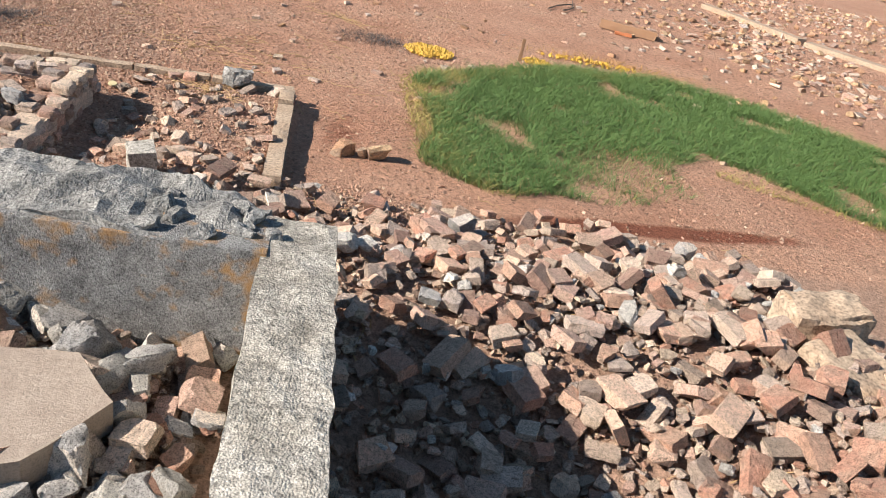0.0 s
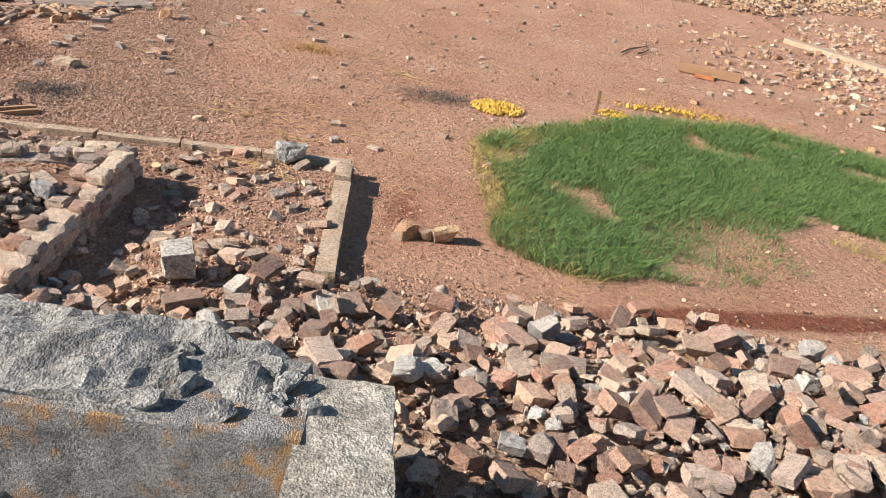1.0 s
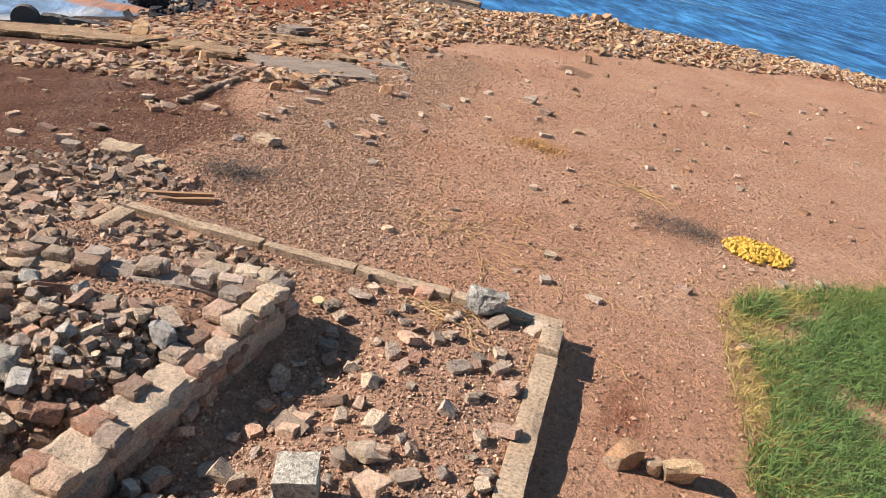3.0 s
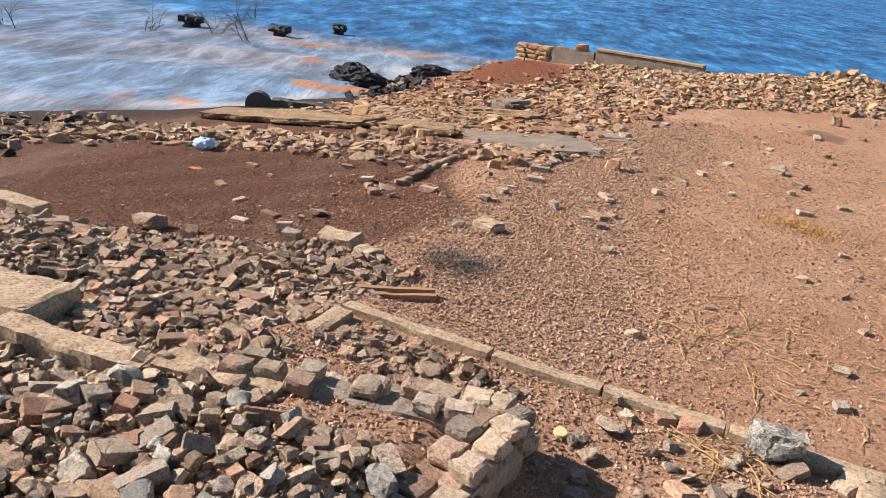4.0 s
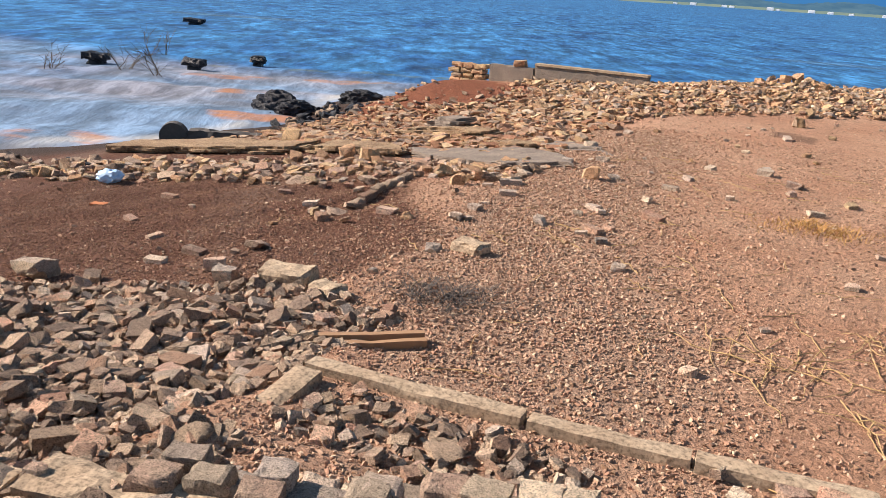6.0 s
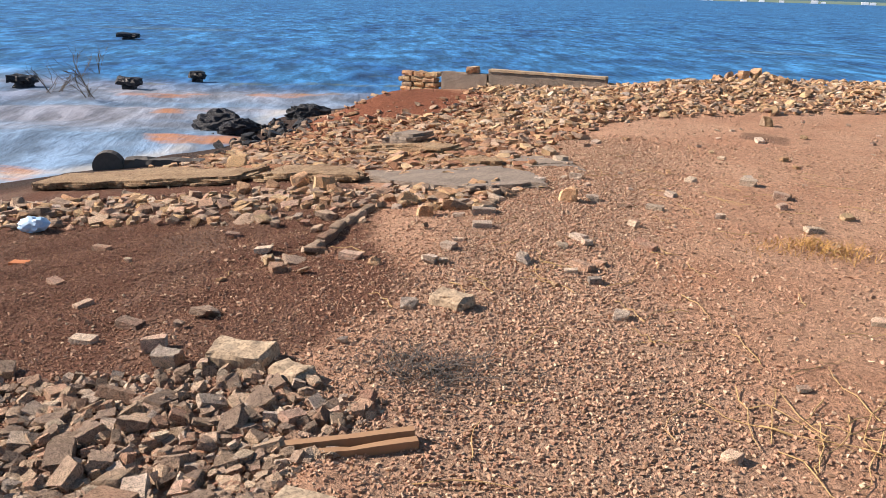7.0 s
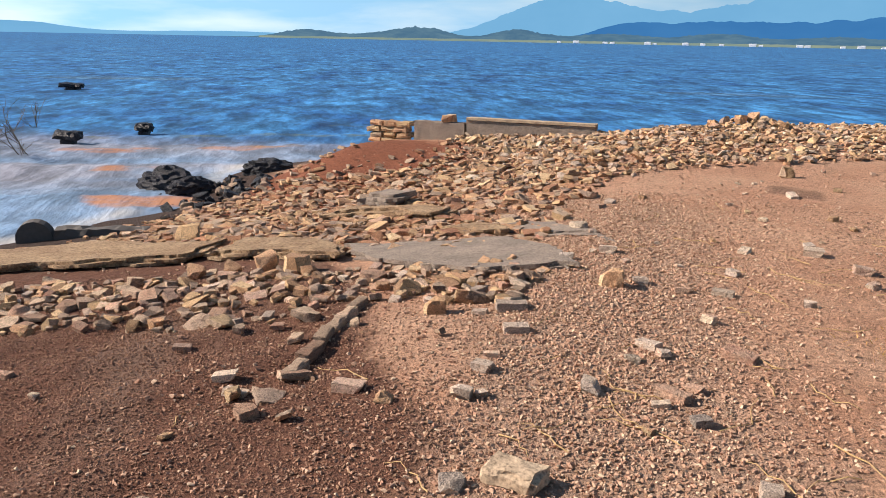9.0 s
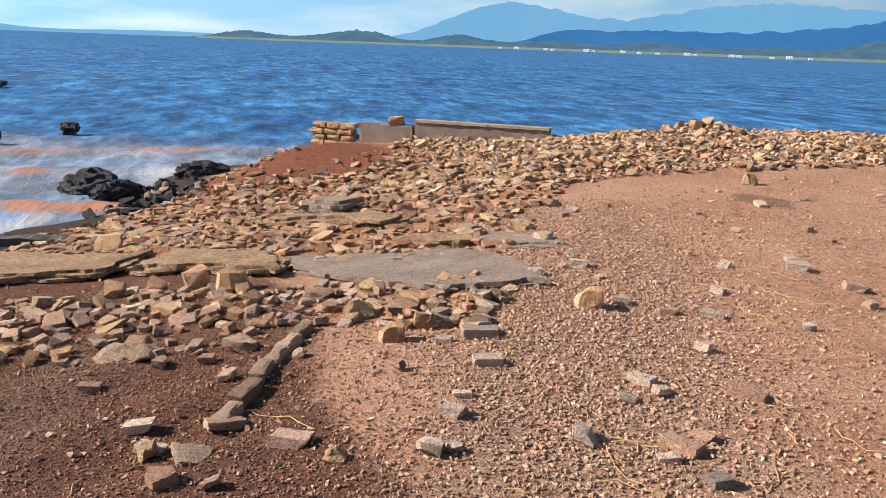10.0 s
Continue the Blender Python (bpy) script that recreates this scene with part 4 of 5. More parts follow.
def plate(points, z, thick, seed, jitter=0.02):
    """A broken flat plate with an uneven edge; points run round it in the plan."""
    bm = bmesh.new()
    ring = []
    n = len(points)
    for i, p in enumerate(points):
        a, b = Vector(p), Vector(points[(i + 1) % n])
        steps = max(2, int((b - a).length / 0.06))
        for k in range(steps):
            q = a.lerp(b, k / steps)
            q += Vector((noise.noise(Vector((q.x * 3, q.y * 3, seed))), noise.noise(Vector((q.x * 3, q.y * 3, seed + 7))))) * jitter * 2
            q += Vector((noise.noise(Vector((q.x * 11, q.y * 11, seed))), noise.noise(Vector((q.x * 11, q.y * 11, seed + 7))))) * jitter
            ring.append(q)
    top = [bm.verts.new((q.x, q.y, z(q) + 0.006 * noise.noise(Vector((q.x * 5, q.y * 5, seed))))) for q in ring]
    bot = [bm.verts.new((q.x, q.y, z(q) - thick)) for q in ring]
    f = bm.faces.new(top)
    g = bm.faces.new(bot[::-1])
    for i in range(len(ring)):
        bm.faces.new((top[i - 1], bot[i - 1], bot[i], top[i]))
    bmesh.ops.triangulate(bm, faces=[f, g])
    bmesh.ops.recalc_face_normals(bm, faces=bm.faces)
    return bm


single("concrete_slab", plate([(-1.75, 2.33), (-0.84, 2.36), (-0.67, 2.16), (-0.82, 1.93), (-1.75, 1.6)], lambda q: 0.4 + 0.05 * (q.x + 1.2) + 0.04 * (q.y - 2.0), 0.1, 5, 0.012), m_tile, "broken concrete floor slab with worn face", "slab")

# a block fallen on its slab
block = thing("wall_fragment", "pale plastered block standing on a tilted slab", "masonry")
part("block", rough_box(0.42, 0.26, 0.21, 0.03, 0.02, 6, 1.1), m_pale, block).matrix_basis = pose(2.13, 3.74, 0.15, 3, -4, 10)
part("slab", rough_box(0.75, 0.34, 0.12, 0.03, 0.014, 7, 0.9), m_pale, block, "reddish broken slab").matrix_basis = pose(2.28, 3.3, 0.1, 4, 12, -50)

cube = single("concrete_cube", rough_box(0.155, 0.15, 0.15, 0.025, 0.007, 8, 0.6), m_conc, "rough grey concrete cube lying on rubble", "stone", at=pose(-1.4, 4.56, 0.0, 6, -5, 24))

kerb = thing("kerb", "low pale kerb round the ruined floor", "kerb", kind="structure")
kerb_ends = ((-3.46, 6.1), (-2.6, 6.2), (-2.05, 6.28), (-1.5, 6.36), (-0.88, 6.43))
for n, (a, b) in enumerate(zip(kerb_ends, kerb_ends[1:])):
    a, b = Vector(a), Vector(b)
    d = (b - a).normalized() * 0.004
    part("kerb_piece", strip_box(a + d, b - d, 0.078, -0.2, 0.024 - 0.004 * (n % 2), 0.025, 0.004, 10 + n, 0.35), m_pale, kerb)
part("kerb_piece", strip_box((-3.4, 6.03), (-3.33, 5.48), 0.11, -0.2, 0.034, 0.035, 0.004, 16), m_pale, kerb)
part("kerb_piece", strip_box((-0.92, 6.36), (-0.89, 6.1), 0.11, -0.2, 0.032, 0.035, 0.004, 17), m_pale, kerb)
part("kerb_piece", strip_box((-0.885, 6.09), (-0.73, 4.8), 0.11, -0.25, 0.0, 0.035, 0.004, 18), m_pale, kerb)

clump = single("concrete_clump", roughen(clipped(0.22, 0.14, 0.12, 6), 0.018, 20, 13.0, 3), m_capping, "rough grey mortar clump on the kerb", "stone", at=pose(-1.3, 6.33, 0.06, 0, 0, 8))

# low wall of bedded bricks
low = thing("low_brick_wall", "low ruined wall of bricks bedded in crumbling mortar", "wall")


def bedded(x, y, z, sx, sy, sz, rot, mat, seed, loose=1.0):
    ob = part("brick", rough_box(sx, sy, sz, 0.02, 0.007, seed, 0.7, 9.0), mat, low)
    ob.matrix_basis = pose(x + 0.012 * rng.normal(), y + 0.012 * rng.normal(), z + 0.035, 3 * loose * rng.normal(), 3 * loose * rng.normal(), rot + 5 * loose * rng.normal())


for n in range(13):
    for side in range(2):
        y = 5.56 - n * 0.13
        x = -2.23 + 0.07 * (5.5 - y) + 0.115 * side
        for lay in range(4):
            top = 4 if n < 4 else 3 if n in (4, 5, 9, 11) or (n == 7 and side == 0) else 2
            if lay >= top:
                continue
            mat = m_rubble if lay == 3 else m_brick
            bedded(x, y + 0.06 * (lay % 2), -0.11 + lay * 0.066, rng.uniform(0.1, 0.118), rng.uniform(0.108, 0.126), 0.062, 0, mat, 30 + n + lay * 20 + side * 7, 0.7)
part("mortar", strip_box((-2.17, 5.6), (-2.07, 3.95), 0.2, -0.1, 0.085, 0.03, 0.016, 60, 0.7), m_rubble, low, "crumbling brown mortar bed")
for n in range(8):
    for side in range(2):
        x, y = -2.36 - n * 0.125, 5.56 - n * 0.05 - 0.1 * side
        for lay in range(4):
            if lay == 3 and (n, side) in ((4, 0), (4, 1), (6, 0), (2, 1)):
                continue
            bedded(x + 0.06 * (lay % 2), y, -0.11 + lay * 0.066, rng.uniform(0.106, 0.122), rng.uniform(0.09, 0.104), 0.062, 20, m_rubble, 80 + n + lay * 20 + side * 7, 0.8)
part("mortar", strip_box((-2.2, 5.53), (-3.3, 5.12), 0.17, -0.1, 0.13, 0.03, 0.016, 61, 0.7), m_rubble, low, "crumbling mortar bed")

# remains of floor and footing to the west
foot = thing("footing", "pale plastered footing strip among rubble", "footing", kind="structure")
part("strip", strip_box((-4.3, 4.72), (-3.5, 4.93), 0.14, -0.1, 0.125, 0.04, 0.012, 101, 0.5), m_pale, foot)
part("strip", strip_box((-3.5, 4.98), (-2.95, 5.14), 0.17, -0.1, 0.145, 0.04, 0.012, 102, 0.5), m_pale, foot)
part("floor_piece", strip_box((-5.2, 4.72), (-4.28, 4.98), 0.34, -0.1, 0.13, 0.05, 0.012, 103, 0.5), m_pale, foot)
part("strip", strip_box((-6.9, 5.48), (-5.7, 5.75), 0.14, -0.12, 0.05, 0.05, 0.012, 104, 0.5), m_pale, foot)

# broken slabs by the shore
paving = thing("broken_slab", "broken grey slab with undercut edges at the shore", "slab")
lie = lambda q: hz(q.x, q.y) + 0.06
def layered(points, rise, count, thick, seed, mat, label="", inset=0.05):
    """A slab that splits into thin layers: each one a plate, set back unevenly over the one below."""
    mid = sum((Vector(p) for p in points), Vector((0, 0))) / len(points)
    for n in range(count):
        cut = inset * (n if n else 1.6)
        ring = []
        for i, p in enumerate(points):
            d = Vector(p) - mid
            ring.append(Vector(p) - d.normalized() * cut * (0.4 + 1.2 * abs(noise.noise(Vector((i * 1.7, n * 2.3, seed))))))
        top = rise - (count - 1 - n) * thick
        part("layer", plate(ring, lambda q: hz(q.x, q.y) + top, thick * 0.9, seed + n * 1.3, 0.05), mat, paving, label)


layered([(-6.0, 11.05), (-5.55, 10.8), (-5.1, 10.68), (-4.5, 10.6), (-4.1, 10.75), (-4.22, 11.1), (-4.85, 11.65), (-5.45, 11.6), (-6.3, 11.5)], 0.05, 2, 0.035, 1, m_slab)
layered([(-7.4, 11.0), (-6.7, 10.98), (-6.02, 10.9), (-6.15, 11.3), (-6.5, 11.6), (-7.4, 11.7)], 0.085, 3, 0.026, 3, m_layer, "ochre layered slab", 0.07)
layered([(-9.9, 10.3), (-9.0, 10.5), (-8.2, 10.65), (-7.42, 10.95), (-7.5, 11.6), (-8.3, 11.65), (-9.3, 11.75), (-10.4, 11.2)], 0.09, 3, 0.028, 4, m_layer, "ochre layered slab", 0.08)
layered([(-7.4, 13.0), (-6.6, 12.9), (-5.9, 12.65), (-5.75, 12.95), (-6.5, 13.3), (-7.2, 13.4)], 0.1, 3, 0.03, 5, m_layer, "ochre layered slab", 0.07)
layered([(-7.3, 13.6), (-6.7, 13.45), (-6.55, 13.8), (-7.1, 14.0)], 0.17, 3, 0.04, 6, m_slab, "", 0.06)
layered([(-5.3, 12.2), (-4.5, 11.75), (-3.95, 11.7), (-4.3, 12.1), (-5.0, 12.6)], 0.03, 3, 0.02, 7, m_slab, "thin flaking grey slab", 0.08)
layered([(-5.7, 12.1), (-5.2, 11.85), (-4.9, 11.95), (-5.3, 12.35)], 0.06, 3, 0.025, 8, m_layer, "ochre layered slab", 0.05)

footing2 = thing("shore_footing", "dark footing with an upright rounded stone at its end", "footing")
bm = bmesh.new()
bmesh.ops.create_cone(bm, cap_ends=True, segments=20, radius1=0.21, radius2=0.2, depth=0.14)
bm.transform(pose(-10.75, 12.25, -0.92, 90, 0, 35))
part("round_end", bm, m_basalt, footing2, "upright rounded dark stone")
part("footing_strip", strip_box((-10.6, 12.35), (-8.3, 13.5), 0.2, -1.2, -0.8, 0.08, 0.03, 110, 0.8), m_basalt, footing2)

# row of set bricks
row = thing("brick_row", "row of mortared bricks set on edge", "masonry")
for n in range(6):
    s = n / 5
    ob = part("brick", rough_box(0.195, 0.07, 0.08, 0.02, 0.006, 120 + n, 0.6), m_dark, row)
    x, y = -5.06 - 0.18 * s, 8.72 + 1.0 * s
    ob.matrix_basis = pose(x, y, hz(x, y) - 0.03, 3 * rng.normal(), 3 * rng.normal(), 98 + 4 * rng.normal())

def placed(rows, mat, label, shape, category="brick", flat=1.0):
    """Loose pieces at their places: x, y, width and turn in degrees."""
    for x, y, w, rot in rows:
        i = int(rng.choice((0, 1, 2, 6))) if shape == "brick" else int(rng.integers(len(SHAPES[shape])))
        base = SHAPES[shape][i][0]
        size = w / float(np.ptp(base[:, 0])) * 0.82
        low = -float(base[:, 2].min()) * size * flat
        ob = new("brick" if shape == "brick" else "stone", shape_mesh(shape, i, mat))
        ob.matrix_basis = pose(x, y, hz(x, y) + low * 0.82, 5 * rng.normal(), 5 * rng.normal(), rot) @ Matrix.Diagonal((size, size, size * flat, 1))
        tagged(ob, label, category, "loose pieces on the gravel")


placed([(-4.15, 8.9, 0.12, -8), (-4.17, 9.08, 0.1, 20), (-3.29, 8.95, 0.18, -22), (-3.33, 8.84, 0.1, 15), (-3.21, 9.06, 0.11, -30), (-3.47, 9.5, 0.15, -28), (-3.03, 9.52, 0.19, -18), (-3.16, 10.56, 0.16, -6),
        (-3.4, 10.53, 0.13, 12), (-2.58, 11.9, 0.18, -4), (-2.29, 11.5, 0.16, 3), (-4.16, 9.47, 0.17, 25), (-4.29, 9.82, 0.22, 22), (-4.45, 9.72, 0.11, 5), (-4.0, 11.35, 0.16, 8)], m_brick, "broken brick lying on gravel", "brick")
placed([(-4.15, 8.58, 0.12, 4), (-4.07, 8.62, 0.07, 40), (-3.64, 8.87, 0.13, -8), (-3.52, 9.29, 0.1, 10), (-3.38, 9.4, 0.09, 35), (-3.21, 10.02, 0.1, -40), (-2.67, 10.53, 0.09, 0), (-2.28, 11.12, 0.1, 30), (-3.67, 10.62, 0.13, 12),
        (-4.37, 12.1, 0.18, 40), (-4.24, 11.0, 0.13, 10), (-4.0, 7.34, 0.07, 10), (-3.92, 7.88, 0.12, 22), (-4.77, 6.95, 0.14, 30), (-1.55, 9.6, 0.09, 20), (-1.2, 8.2, 0.08, 60)], m_rubble, "rough grey-brown stone on gravel", "stone", "stone", 0.85)
placed([(-4.46, 8.46, 0.1, 10), (-4.72, 9.7, 0.17, 20), (-5.07, 10.08, 0.22, 28), (-4.87, 10.4, 0.15, 10), (-4.6, 9.97, 0.12, -20), (-3.83, 10.48, 0.2, 5), (-4.63, 12.52, 0.2, -35), (-2.68, 15.75, 0.22, 8), (-8.3, 11.95, 0.32, 20)], m_tan, "pitted ochre stone lying on gravel", "lump", "stone")
placed([(-6.72, 10.5, 0.17, 15), (-6.44, 10.55, 0.21, 60), (-6.2, 10.58, 0.21, 5), (-7.0, 10.42, 0.17, 30)], m_tan, "rounded orange stone below the slab edge", "round", "stone", 1.3)
placed([(-5.35, 8.54, 0.15, 20), (-5.21, 8.43, 0.14, 8), (-4.68, 8.55, 0.18, 8), (-5.18, 7.2, 0.17, 4), (-5.23, 6.95, 0.15, 12), (-6.57, 8.3, 0.15, 10), (-6.2, 7.6, 0.13, -10), (-5.9, 8.9, 0.12, 30)], m_brick, "flat reddish brick on dark earth", "brick")
placed([(-4.99, 8.36, 0.19, 25), (-5.03, 8.66, 0.2, 40)], m_dark, "flat grey stone on dark earth", "flag", "stone", 0.7)
placed([(-4.58, 6.84, 0.16, 20), (-5.6, 6.45, 0.27, 10)], m_rubble, "rough grey concrete lump on dark earth", "lump", "stone")
for x, y, sx, sy, sz, rot, lab in ((-4.28, 6.97, 0.28, 0.17, 0.08, 10, "pale rough concrete block on dark earth"), (-3.98, 6.92, 0.19, 0.13, 0.06, -12, "flat concrete tile on dark earth"), (-3.73, 8.0, 0.22, 0.14, 0.075, -14, "rough tan mortar lump on gravel")):
    single("block", rough_box(sx, sy, sz, 0.02, 0.012, x * 3 + y, 1.1, 8.0), m_pale, lab, "stone", at=pose(x, y, hz(x, y) - 0.012, 3, -3, rot))

trio = ((-0.4, 5.6, 0.15), (-0.27, 5.62, 0.1), (-0.15, 5.63, 0.165))
for n, (x, y, s) in enumerate(trio):
    ob = new("stone", shape_mesh("lump", n + 3, m_tan))
    ob.matrix_basis = turned(x, y, hz(x, y) + s * 0.27, s, 0.2)
    tagged(ob, "tan stone in a group of three on earth", "stone", "three stones by the kerb")

# masonry at the point
pier = thing("brick_pier", "ruined ochre brick pier at the lake edge", "masonry")
for lay in range(4):
    for n in range(3):
        ob = part("brick", rough_box(0.24, 0.3, 0.085, 0.05, 0.012, 140 + lay * 4 + n, 0.5), m_tan, pier)
        ob.matrix_basis = pose(-9.22 + 0.25 * n + 0.05 * (lay % 2), 18.15, -0.34 + lay * 0.095, 2 * rng.normal(), 2 * rng.normal(), 4 * rng.normal())
part("core", rough_box(0.6, 0.2, 0.5, 0.06, 0.01, 139), m_dark, pier).matrix_basis = pose(-8.95, 18.17, -0.5)
parapet = thing("parapet", "low grey concrete parapet along the lake", "wall")
part("panel", strip_box((-8.47, 18.08), (-7.55, 18.08), 0.16, -0.7, 0.08, 0.07, 0.008, 150), m_slab, parapet)
part("panel", strip_box((-7.53, 18.08), (-5.39, 18.08), 0.15, -0.5, 0.13, 0.07, 0.008, 151), m_slab, parapet)
part("coping", strip_box((-7.53, 18.08), (-5.39, 18.08), 0.2, 0.13, 0.17, 0.07, 0.004, 152), m_pale, parapet)
ob = new("stone", shape_mesh("round", 2, m_tan))
ob.matrix_basis = turned(-7.85, 18.08, 0.12, 0.22, 0.1)
tagged(ob, "rounded stone on the parapet", "stone")
pile = thing("stone_pile", "pile of rounded stones on the bank", "stones")
for n in range(40):
    r, a = 0.62 * rng.random() ** 0.6, rng.uniform(0, math.tau)
    s = rng.uniform(0.1, 0.2)
    x, y = -3.2 + r * math.cos(a) * 1.15, 19.5 + r * math.sin(a) * 0.7
    ob = new("stone", shape_mesh("round", int(rng.integers(8)), m_tan if n % 3 else m_dark))
    ob.parent, ob.matrix_basis = pile, turned(x, y, hz(x, y) + 0.03 + 0.15 * (1 - r / 0.62), s, 0.4)
strip = thing("fallen_strip", "long pale concrete strip lying on the bank", "concrete strip")
part("strip", strip_box((-4.6, 18.75), (-3.5, 18.85), 0.14, 0.02, 0.11, 0.06, 0.006, 160), m_pale, strip)
east = thing("fallen_kerb_strip", "long pale concrete strip lying on earth", "concrete strip")
part("strip", strip_box((5.4, 16.6), (6.6, 14.6), 0.24, -0.14, -0.02, 0.06, 0.006, 161), m_pale, east)
part("strip", strip_box((6.65, 14.5), (8.2, 12.9), 0.3, -0.14, -0.03, 0.06, 0.006, 162), m_pale, east)

m_tilered = plain_mat("orange_tile", (0.55, 0.2, 0.08), (0.42, 0.15, 0.06), 40)
# ---- growth and litter
GRASS = [(0.02, 7.75), (0.2, 6.5), (0.3, 5.85), (0.8, 5.5), (1.4, 5.5), (2.05, 5.8), (2.15, 6.6), (2.55, 6.9), (3.0, 6.6), (3.9, 6.2), (6.0, 5.9), (6.5, 7.4), (5.0, 8.4), (3.9, 9.2), (2.7, 9.6), (1.6, 9.2), (0.95, 8.75), (0.3, 8.2)]


def in_poly(x, y, poly):
    c = False
    for (x0, y0), (x1, y1) in zip(poly, poly[1:] + poly[:1]):
        if (y0 > y) != (y1 > y) and x < (x1 - x0) * (y - y0) / (y1 - y0) + x0:
            c = not c
    return c


def blades(name, label, count, box, test, low, high, width, mat, lean=0.35, droop=0.5):
    """Tufts of curved blades, each three segments long."""
    vs, fs = [], []
    n = 0
    while n < count:
        x, y = rng.uniform(box[0], box[2]), rng.uniform(box[1], box[3])
        keep = test(x, y)
        if rng.random() > keep:
            n += 0.02
            continue
        n += 1
        h = rng.uniform(low, high) * (0.6 + 0.4 * keep)
        a = rng.uniform(0, math.tau)
        lx, ly = rng.normal() * lean + 0.15, rng.normal() * lean
        z = hz(x, y) - 0.01
        k = len(vs)
        wx, wy = math.cos(a) * width / 2, math.sin(a) * width / 2
        for s, w in ((0, 1), (0.45, 0.9), (0.8, 0.6)):
            bx, by, bz = x + lx * h * s ** 1.7, y + ly * h * s ** 1.7, z + h * (s - droop * 0.3 * s * s)
            vs += [(bx - wx * w, by - wy * w, bz), (bx + wx * w, by + wy * w, bz)]
        vs.append((x + lx * h, y + ly * h, z + h * (1 - droop * 0.3)))
        fs += [(k, k + 1, k + 3), (k, k + 3, k + 2), (k + 2, k + 3, k + 5), (k + 2, k + 5, k + 4), (k + 4, k + 5, k + 6)]
    v, f = np.array(vs), np.array(fs)
    return tagged(joined(name, [(v, f, np.eye(4))], mat), label, "grass", kind="stuff")


def lawn(x, y):
    w = 0.22 * float(wobble(np.float64(x), np.float64(y), 2.2, 1.0))
    if not in_poly(x + w, y + w, GRASS):
        return 0.0
    thin = noise.noise(Vector((x * 1.7, y * 1.7, 2.0))) + 0.4 * noise.noise(Vector((x * 4.1, y * 4.1, 5.0)))
    edge = min(1.0, (math.hypot(x - 2.0, y - 6.1) - 0.2) / 0.8)
    return max(0.0, min(1.0, (1.0 if thin > -0.3 else 0.3 if thin > -0.45 else 0.1)) * max(edge, 0.15))


blades("grass", "dense patch of green grass on bare earth", 78000, (0, 5.4, 6.5, 9.7), lawn, 0.06, 0.15, 0.0055, m_grass, 0.75, 0.9)


def rim(x, y):
    return 0.8 if in_poly(x, y, GRASS) and not in_poly(x * 1.0 - 0.22, y + 0.22, GRASS) or (in_poly(x + 0.15, y + 0.15, GRASS) and not in_poly(x - 0.1, y + 0.2, GRASS)) else 0.06 if in_poly(x, y, GRASS) else 0.0


blades("dry_grass", "yellowing grass along the rim of the patch", 9000, (-0.3, 5.1, 6.5, 9.9), rim, 0.05, 0.13, 0.005, m_grass_tip, 1.0, 1.0)


def tuft(name, label, cx, cy, rx, ry, count, low, high, mat, lean=0.7):
    return blades(name, label, count, (cx - rx * 2, cy - ry * 2, cx + rx * 2, cy + ry * 2), lambda x, y: math.exp(-(((x - cx) / rx) ** 2 + ((y - cy) / ry) ** 2) * 1.2), low, high, 0.006, mat, lean, 1.0)


tuft("dry_grass_tuft", "tuft of dry golden grass on earth", -2.0, 10.05, 0.34, 0.2, 500, 0.05, 0.13, m_drygrass)
tuft("burnt_grass", "dark burnt stalks flattened on gravel", -3.5, 7.25, 0.3, 0.2, 800, 0.03, 0.1, m_ash, 1.3)
tuft("burnt_grass", "dark burnt stalks beside the yellow heap", -0.45, 8.9, 0.4, 0.24, 800, 0.03, 0.1, m_ash, 1.3)
tuft("dry_grass_tuft", "dry grass behind the green patch", 2.2, 9.9, 0.9, 0.2, 500, 0.06, 0.14, m_drygrass)


def heap_of_husks(label, cx, cy, rx, ry, count):
    out = []
    for _ in range(count):
        r, a = rng.random() ** 0.6, rng.uniform(0, math.tau)
        x, y = cx + rx * r * math.cos(a), cy + ry * r * math.sin(a)
        s = rng.uniform(0.022, 0.042)
        out.append((*SHAPES["round"][int(rng.integers(8))], np4(turned(x, y, hz(x, y) + 0.015 + 0.03 * (1 - r) * rng.random(), s, 0.6))))
    return tagged(joined("yellow_husks", out, m_yellow), label, "husks", kind="stuff")


heap_of_husks("heap of bright yellow husks on earth", 0.12, 8.85, 0.26, 0.25, 330)
heap_of_husks("small heap of yellow husks behind grass", 1.32, 9.25, 0.17, 0.12, 90)
heap_of_husks("scattered yellow husks behind grass", 2.0, 9.75, 0.6, 0.12, 90)
single("tile_shard", rough_box(0.26, 0.14, 0.03, 0.04, 0.004, 171, 0.5), m_tilered, "broken orange roof tile on earth", "tile", at=pose(2.85, 12.0, -0.1, 0, 0, -10))
single("tile_shard", rough_box(0.13, 0.08, 0.02, 0.03, 0.004, 172, 0.5), m_tilered, "broken orange roof tile on dark earth", "tile", at=pose(-6.9, 7.9, hz(-6.9, 7.9), 0, 0, 20))
single("stake", strip_box((1.1, 9.2), (1.14, 9.2), 0.035, -0.12, 0.16, 0.02, 0.002, 170), m_wood, "short wooden stake standing in earth", "stake")


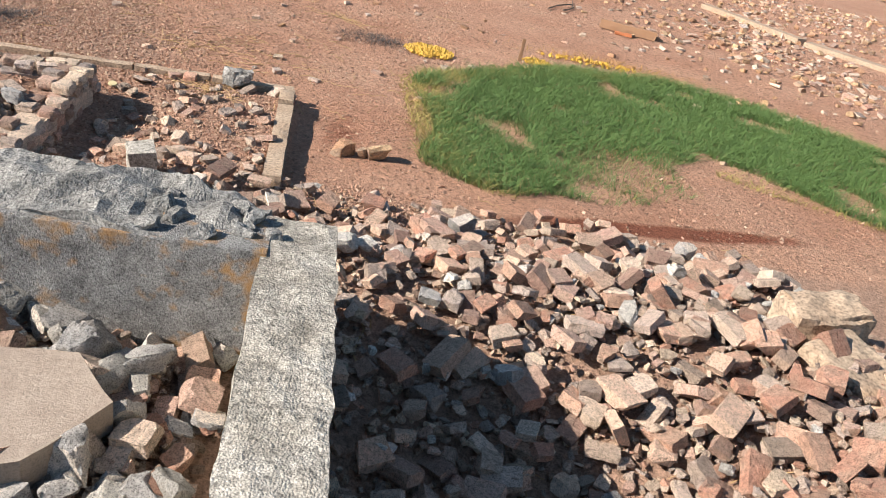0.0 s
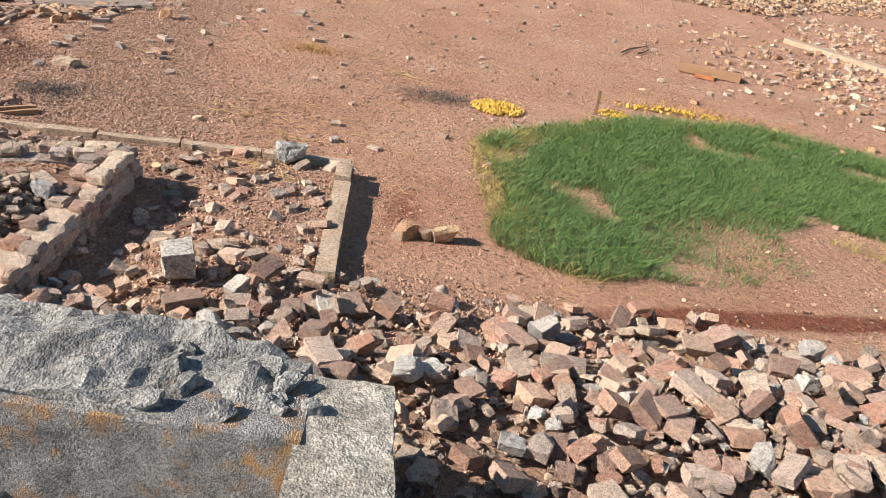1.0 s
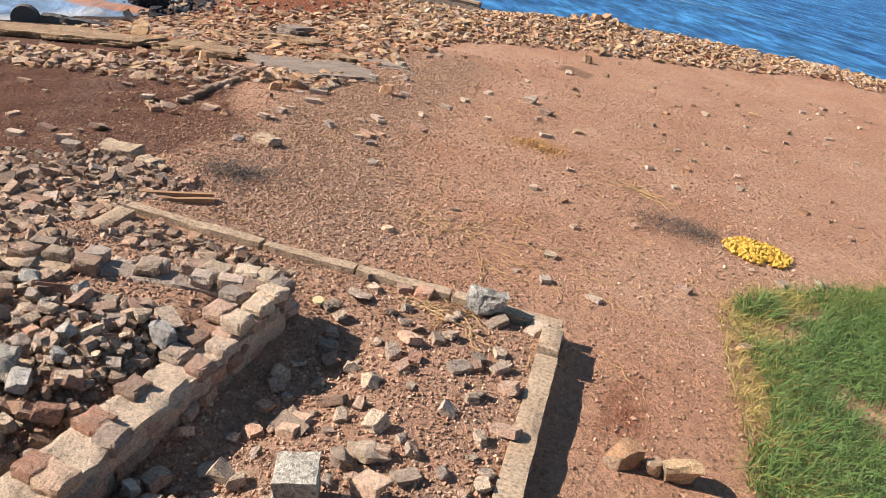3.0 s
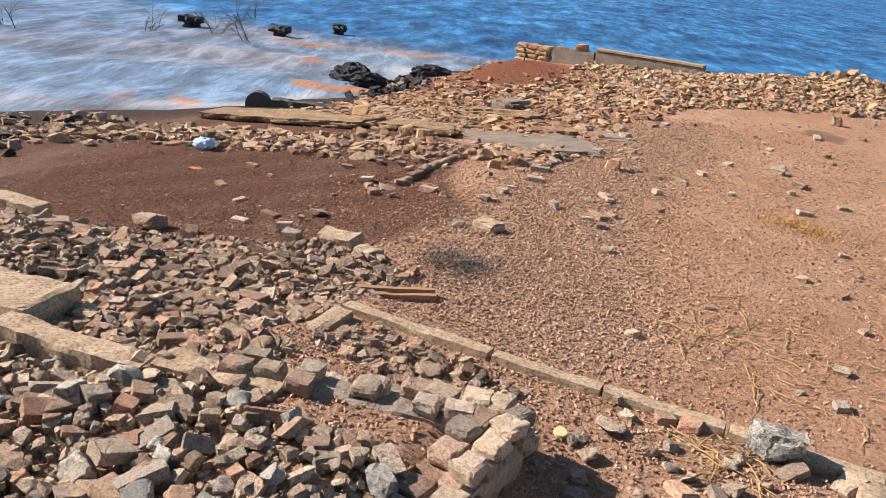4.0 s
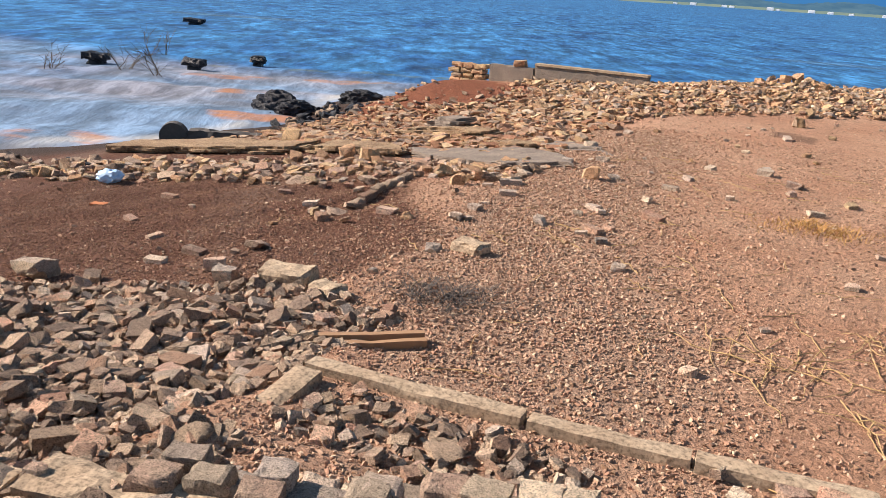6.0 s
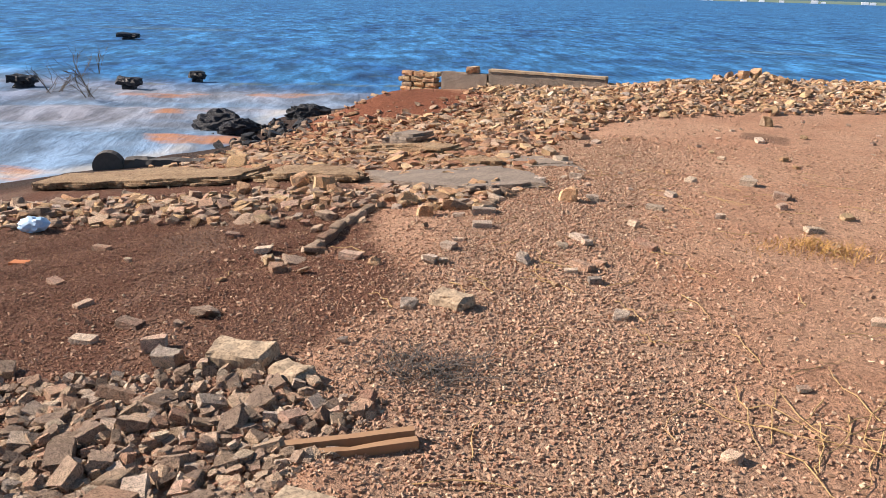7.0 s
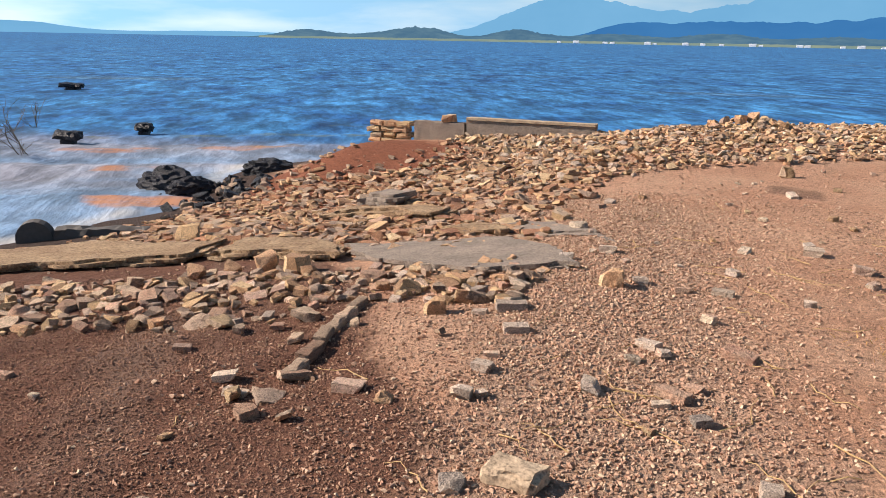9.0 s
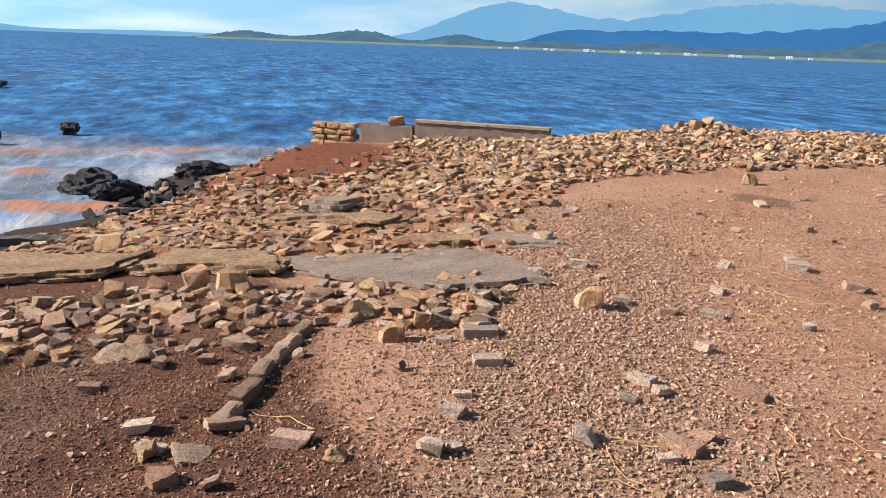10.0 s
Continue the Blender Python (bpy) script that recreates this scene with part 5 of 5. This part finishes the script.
def sticks(name, label, cx, cy, radius, count, length, r, mat, seed):
    """Thin dry stems lying on the ground, bent this way and that."""
    g = np.random.default_rng(seed)
    bm = bmesh.new()
    for _ in range(count):
        x, y, a = cx + g.normal() * radius, cy + g.normal() * radius, g.uniform(0, math.tau)
        pts, l = [], length * g.uniform(0.5, 1.2)
        for k in range(6):
            pts.append((x, y, hz(x, y) + r + 0.018 * math.sin(k * 1.3 + a) ** 2))
            a += g.normal() * 0.35
            x, y = x + math.cos(a) * l / 5, y + math.sin(a) * l / 5
        tube(bm, pts, r, r * 0.5, 4)
    return single(name, bm, mat, label, "twigs", kind="stuff")


sticks("dry_stems", "pale dry stems lying on earth", -1.75, 7.5, 0.3, 30, 0.45, 0.003, m_straw, 1)
sticks("dry_stems", "pale branching stems lying on earth", -1.0, 9.65, 0.12, 9, 0.55, 0.004, m_straw, 2)
sticks("dry_stems", "thin dry stems on gravel", -3.0, 8.6, 1.0, 40, 0.35, 0.003, m_straw, 3)
sticks("dry_stems", "thin dry stems on earth", -0.8, 7.2, 0.7, 40, 0.3, 0.003, m_straw, 4)
sticks("dry_stems", "dry stems among the rubble", 0.6, 3.6, 0.9, 40, 0.35, 0.003, m_straw, 5)
sticks("dry_stems", "thin dry stems on earth", -2.2, 10.8, 1.2, 40, 0.4, 0.003, m_straw, 6)
sticks("straw_tangle", "tangle of straw by the kerb", -1.42, 6.2, 0.09, 30, 0.35, 0.003, m_straw, 7)
sticks("dead_branch", "long dead branch on bare earth", 2.0, 12.9, 0.1, 2, 1.2, 0.015, m_twig, 8)

batten = thing("batten", "two brown battens lying beyond the kerb", "timber")
for n in range(2):
    part("slat", strip_box((-3.65 - 0.035 * n, 6.37 + 0.04 * n), (-3.27 - 0.035 * n, 6.69 + 0.04 * n), 0.035, -0.12, -0.06 + 0.012 * n, 0.05, 0.001, 180 + n), m_wood, batten)
single("weathered_post", strip_box((2.55, 12.3), (3.35, 12.05), 0.09, -0.1, 0.02, 0.05, 0.006, 183), m_wood, "weathered timber lying on earth", "timber")

bm = bmesh.new()
bmesh.ops.create_icosphere(bm, subdivisions=3, radius=1.0)
for v in bm.verts:
    n = noise.noise(v.co * 2.1) * 0.35 + noise.noise(v.co * 5.3) * 0.16
    v.co = Vector((v.co.x * 0.12, v.co.y * 0.085, v.co.z * 0.07)) * (1 + n)
single("plastic_bag", bm, m_bag, "crumpled white and blue plastic bag on earth", "bag", at=pose(-7.76, 8.7, hz(-7.76, 8.7) + 0.05, 0, 0, 20))

bm = bmesh.new()
bmesh.ops.create_cone(bm, cap_ends=True, segments=20, radius1=0.03, radius2=0.027, depth=0.01)
single("plastic_disc", bm, m_disc, "round cream plastic disc on gravel", "disc", at=pose(-2.04, 5.84, hz(-2.04, 5.84) + 0.03, 12, 8, 0))

# ---- in the water
for x, y, s in ((-17.4, 19.2, 0.62), (-17.2, 21.4, 0.5), (-19.6, 18.0, 0.66), (-31, 32.6, 0.95)):
    stump = thing("rock_stump", "dark weathered stump standing in shallow water", "stump", "stumps in the lake")
    part("stem", rough_box(s * 0.55, s * 0.5, 0.6, 0.1, 0.03, x, 0.6), m_black, stump).matrix_basis = pose(x, y, LAKE - 0.5, 0, 0, 20)
    part("cap", rough_box(s, s * 0.6, 0.18, 0.1, 0.03, x + 1, 0.8), m_black, stump).matrix_basis = pose(x, y, LAKE + 0.08, 3, 4, 25)



def jagged(sx, sy, sz, seed):
    """A jagged rock with ridges and clefts."""
    bm = bmesh.new()
    bmesh.ops.create_icosphere(bm, subdivisions=4, radius=1.0)
    for v in bm.verts:
        p = v.co * 1.9 + Vector((seed, seed * 0.7, 0))
        r = 1 + 0.55 * (0.5 - abs(noise.noise(p))) + 0.3 * (0.4 - abs(noise.noise(p * 2.3))) + 0.14 * noise.noise(p * 5.1)
        v.co = Vector((v.co.x * sx, v.co.y * sy, v.co.z * sz)) * r
    return bm


single("black_rock", jagged(0.38, 0.25, 0.23, 3.0), m_black, "jagged wet black rock at the waterline", "rock", at=pose(-11.85, 15.85, LAKE + 0.05, 0, 0, 20))
single("black_rock", jagged(0.3, 0.2, 0.16, 5.0), m_black, "small wet black rock at the waterline", "rock", at=pose(-11.2, 15.6, LAKE + 0.06, 0, 0, 60))
single("black_rock", jagged(0.36, 0.2, 0.16, 7.0), m_black, "wet black rock on the shore", "rock", at=pose(-10.9, 17.3, hz(-10.9, 17.3) + 0.03, 0, 0, 40))


def dead_bush(cx, cy, tall, seed, label):
    g = random.Random(seed)
    bm = bmesh.new()

    def grow(p, d, length, r, depth):
        pts = [p]
        for _ in range(4):
            d = (d + Vector((g.gauss(0, 0.16), g.gauss(0, 0.16), g.gauss(0.03, 0.1)))).normalized()
            pts.append(pts[-1] + d * length / 4)
        tube(bm, pts, r, r * 0.55, 4)
        if depth:
            for k in range(3):
                q = pts[1 + k]
                grow(q, (d + Vector((g.gauss(0, 0.6), g.gauss(0, 0.6), 0.1))).normalized(), length * g.uniform(0.45, 0.7), r * 0.55, depth - 1)

    for _ in range(3):
        grow(Vector((cx + g.gauss(0, 0.12), cy + g.gauss(0, 0.12), LAKE - 0.3)), Vector((g.gauss(0, 0.5), g.gauss(0, 0.5), 1)).normalized(), tall, 0.013, 2)
    return single("dead_bush", bm, m_twig, label, "bush", "bare bushes in the lake")


for n, (x, y, h) in enumerate(((-16.7, 17.6, 1.1), (-18.0, 17.3, 0.9), (-20.5, 13.5, 0.9), (-20.5, 21.0, 0.9), (-19.0, 16.2, 0.7))):
    dead_bush(x, y, h, n, "bare dead bush standing in shallow water")
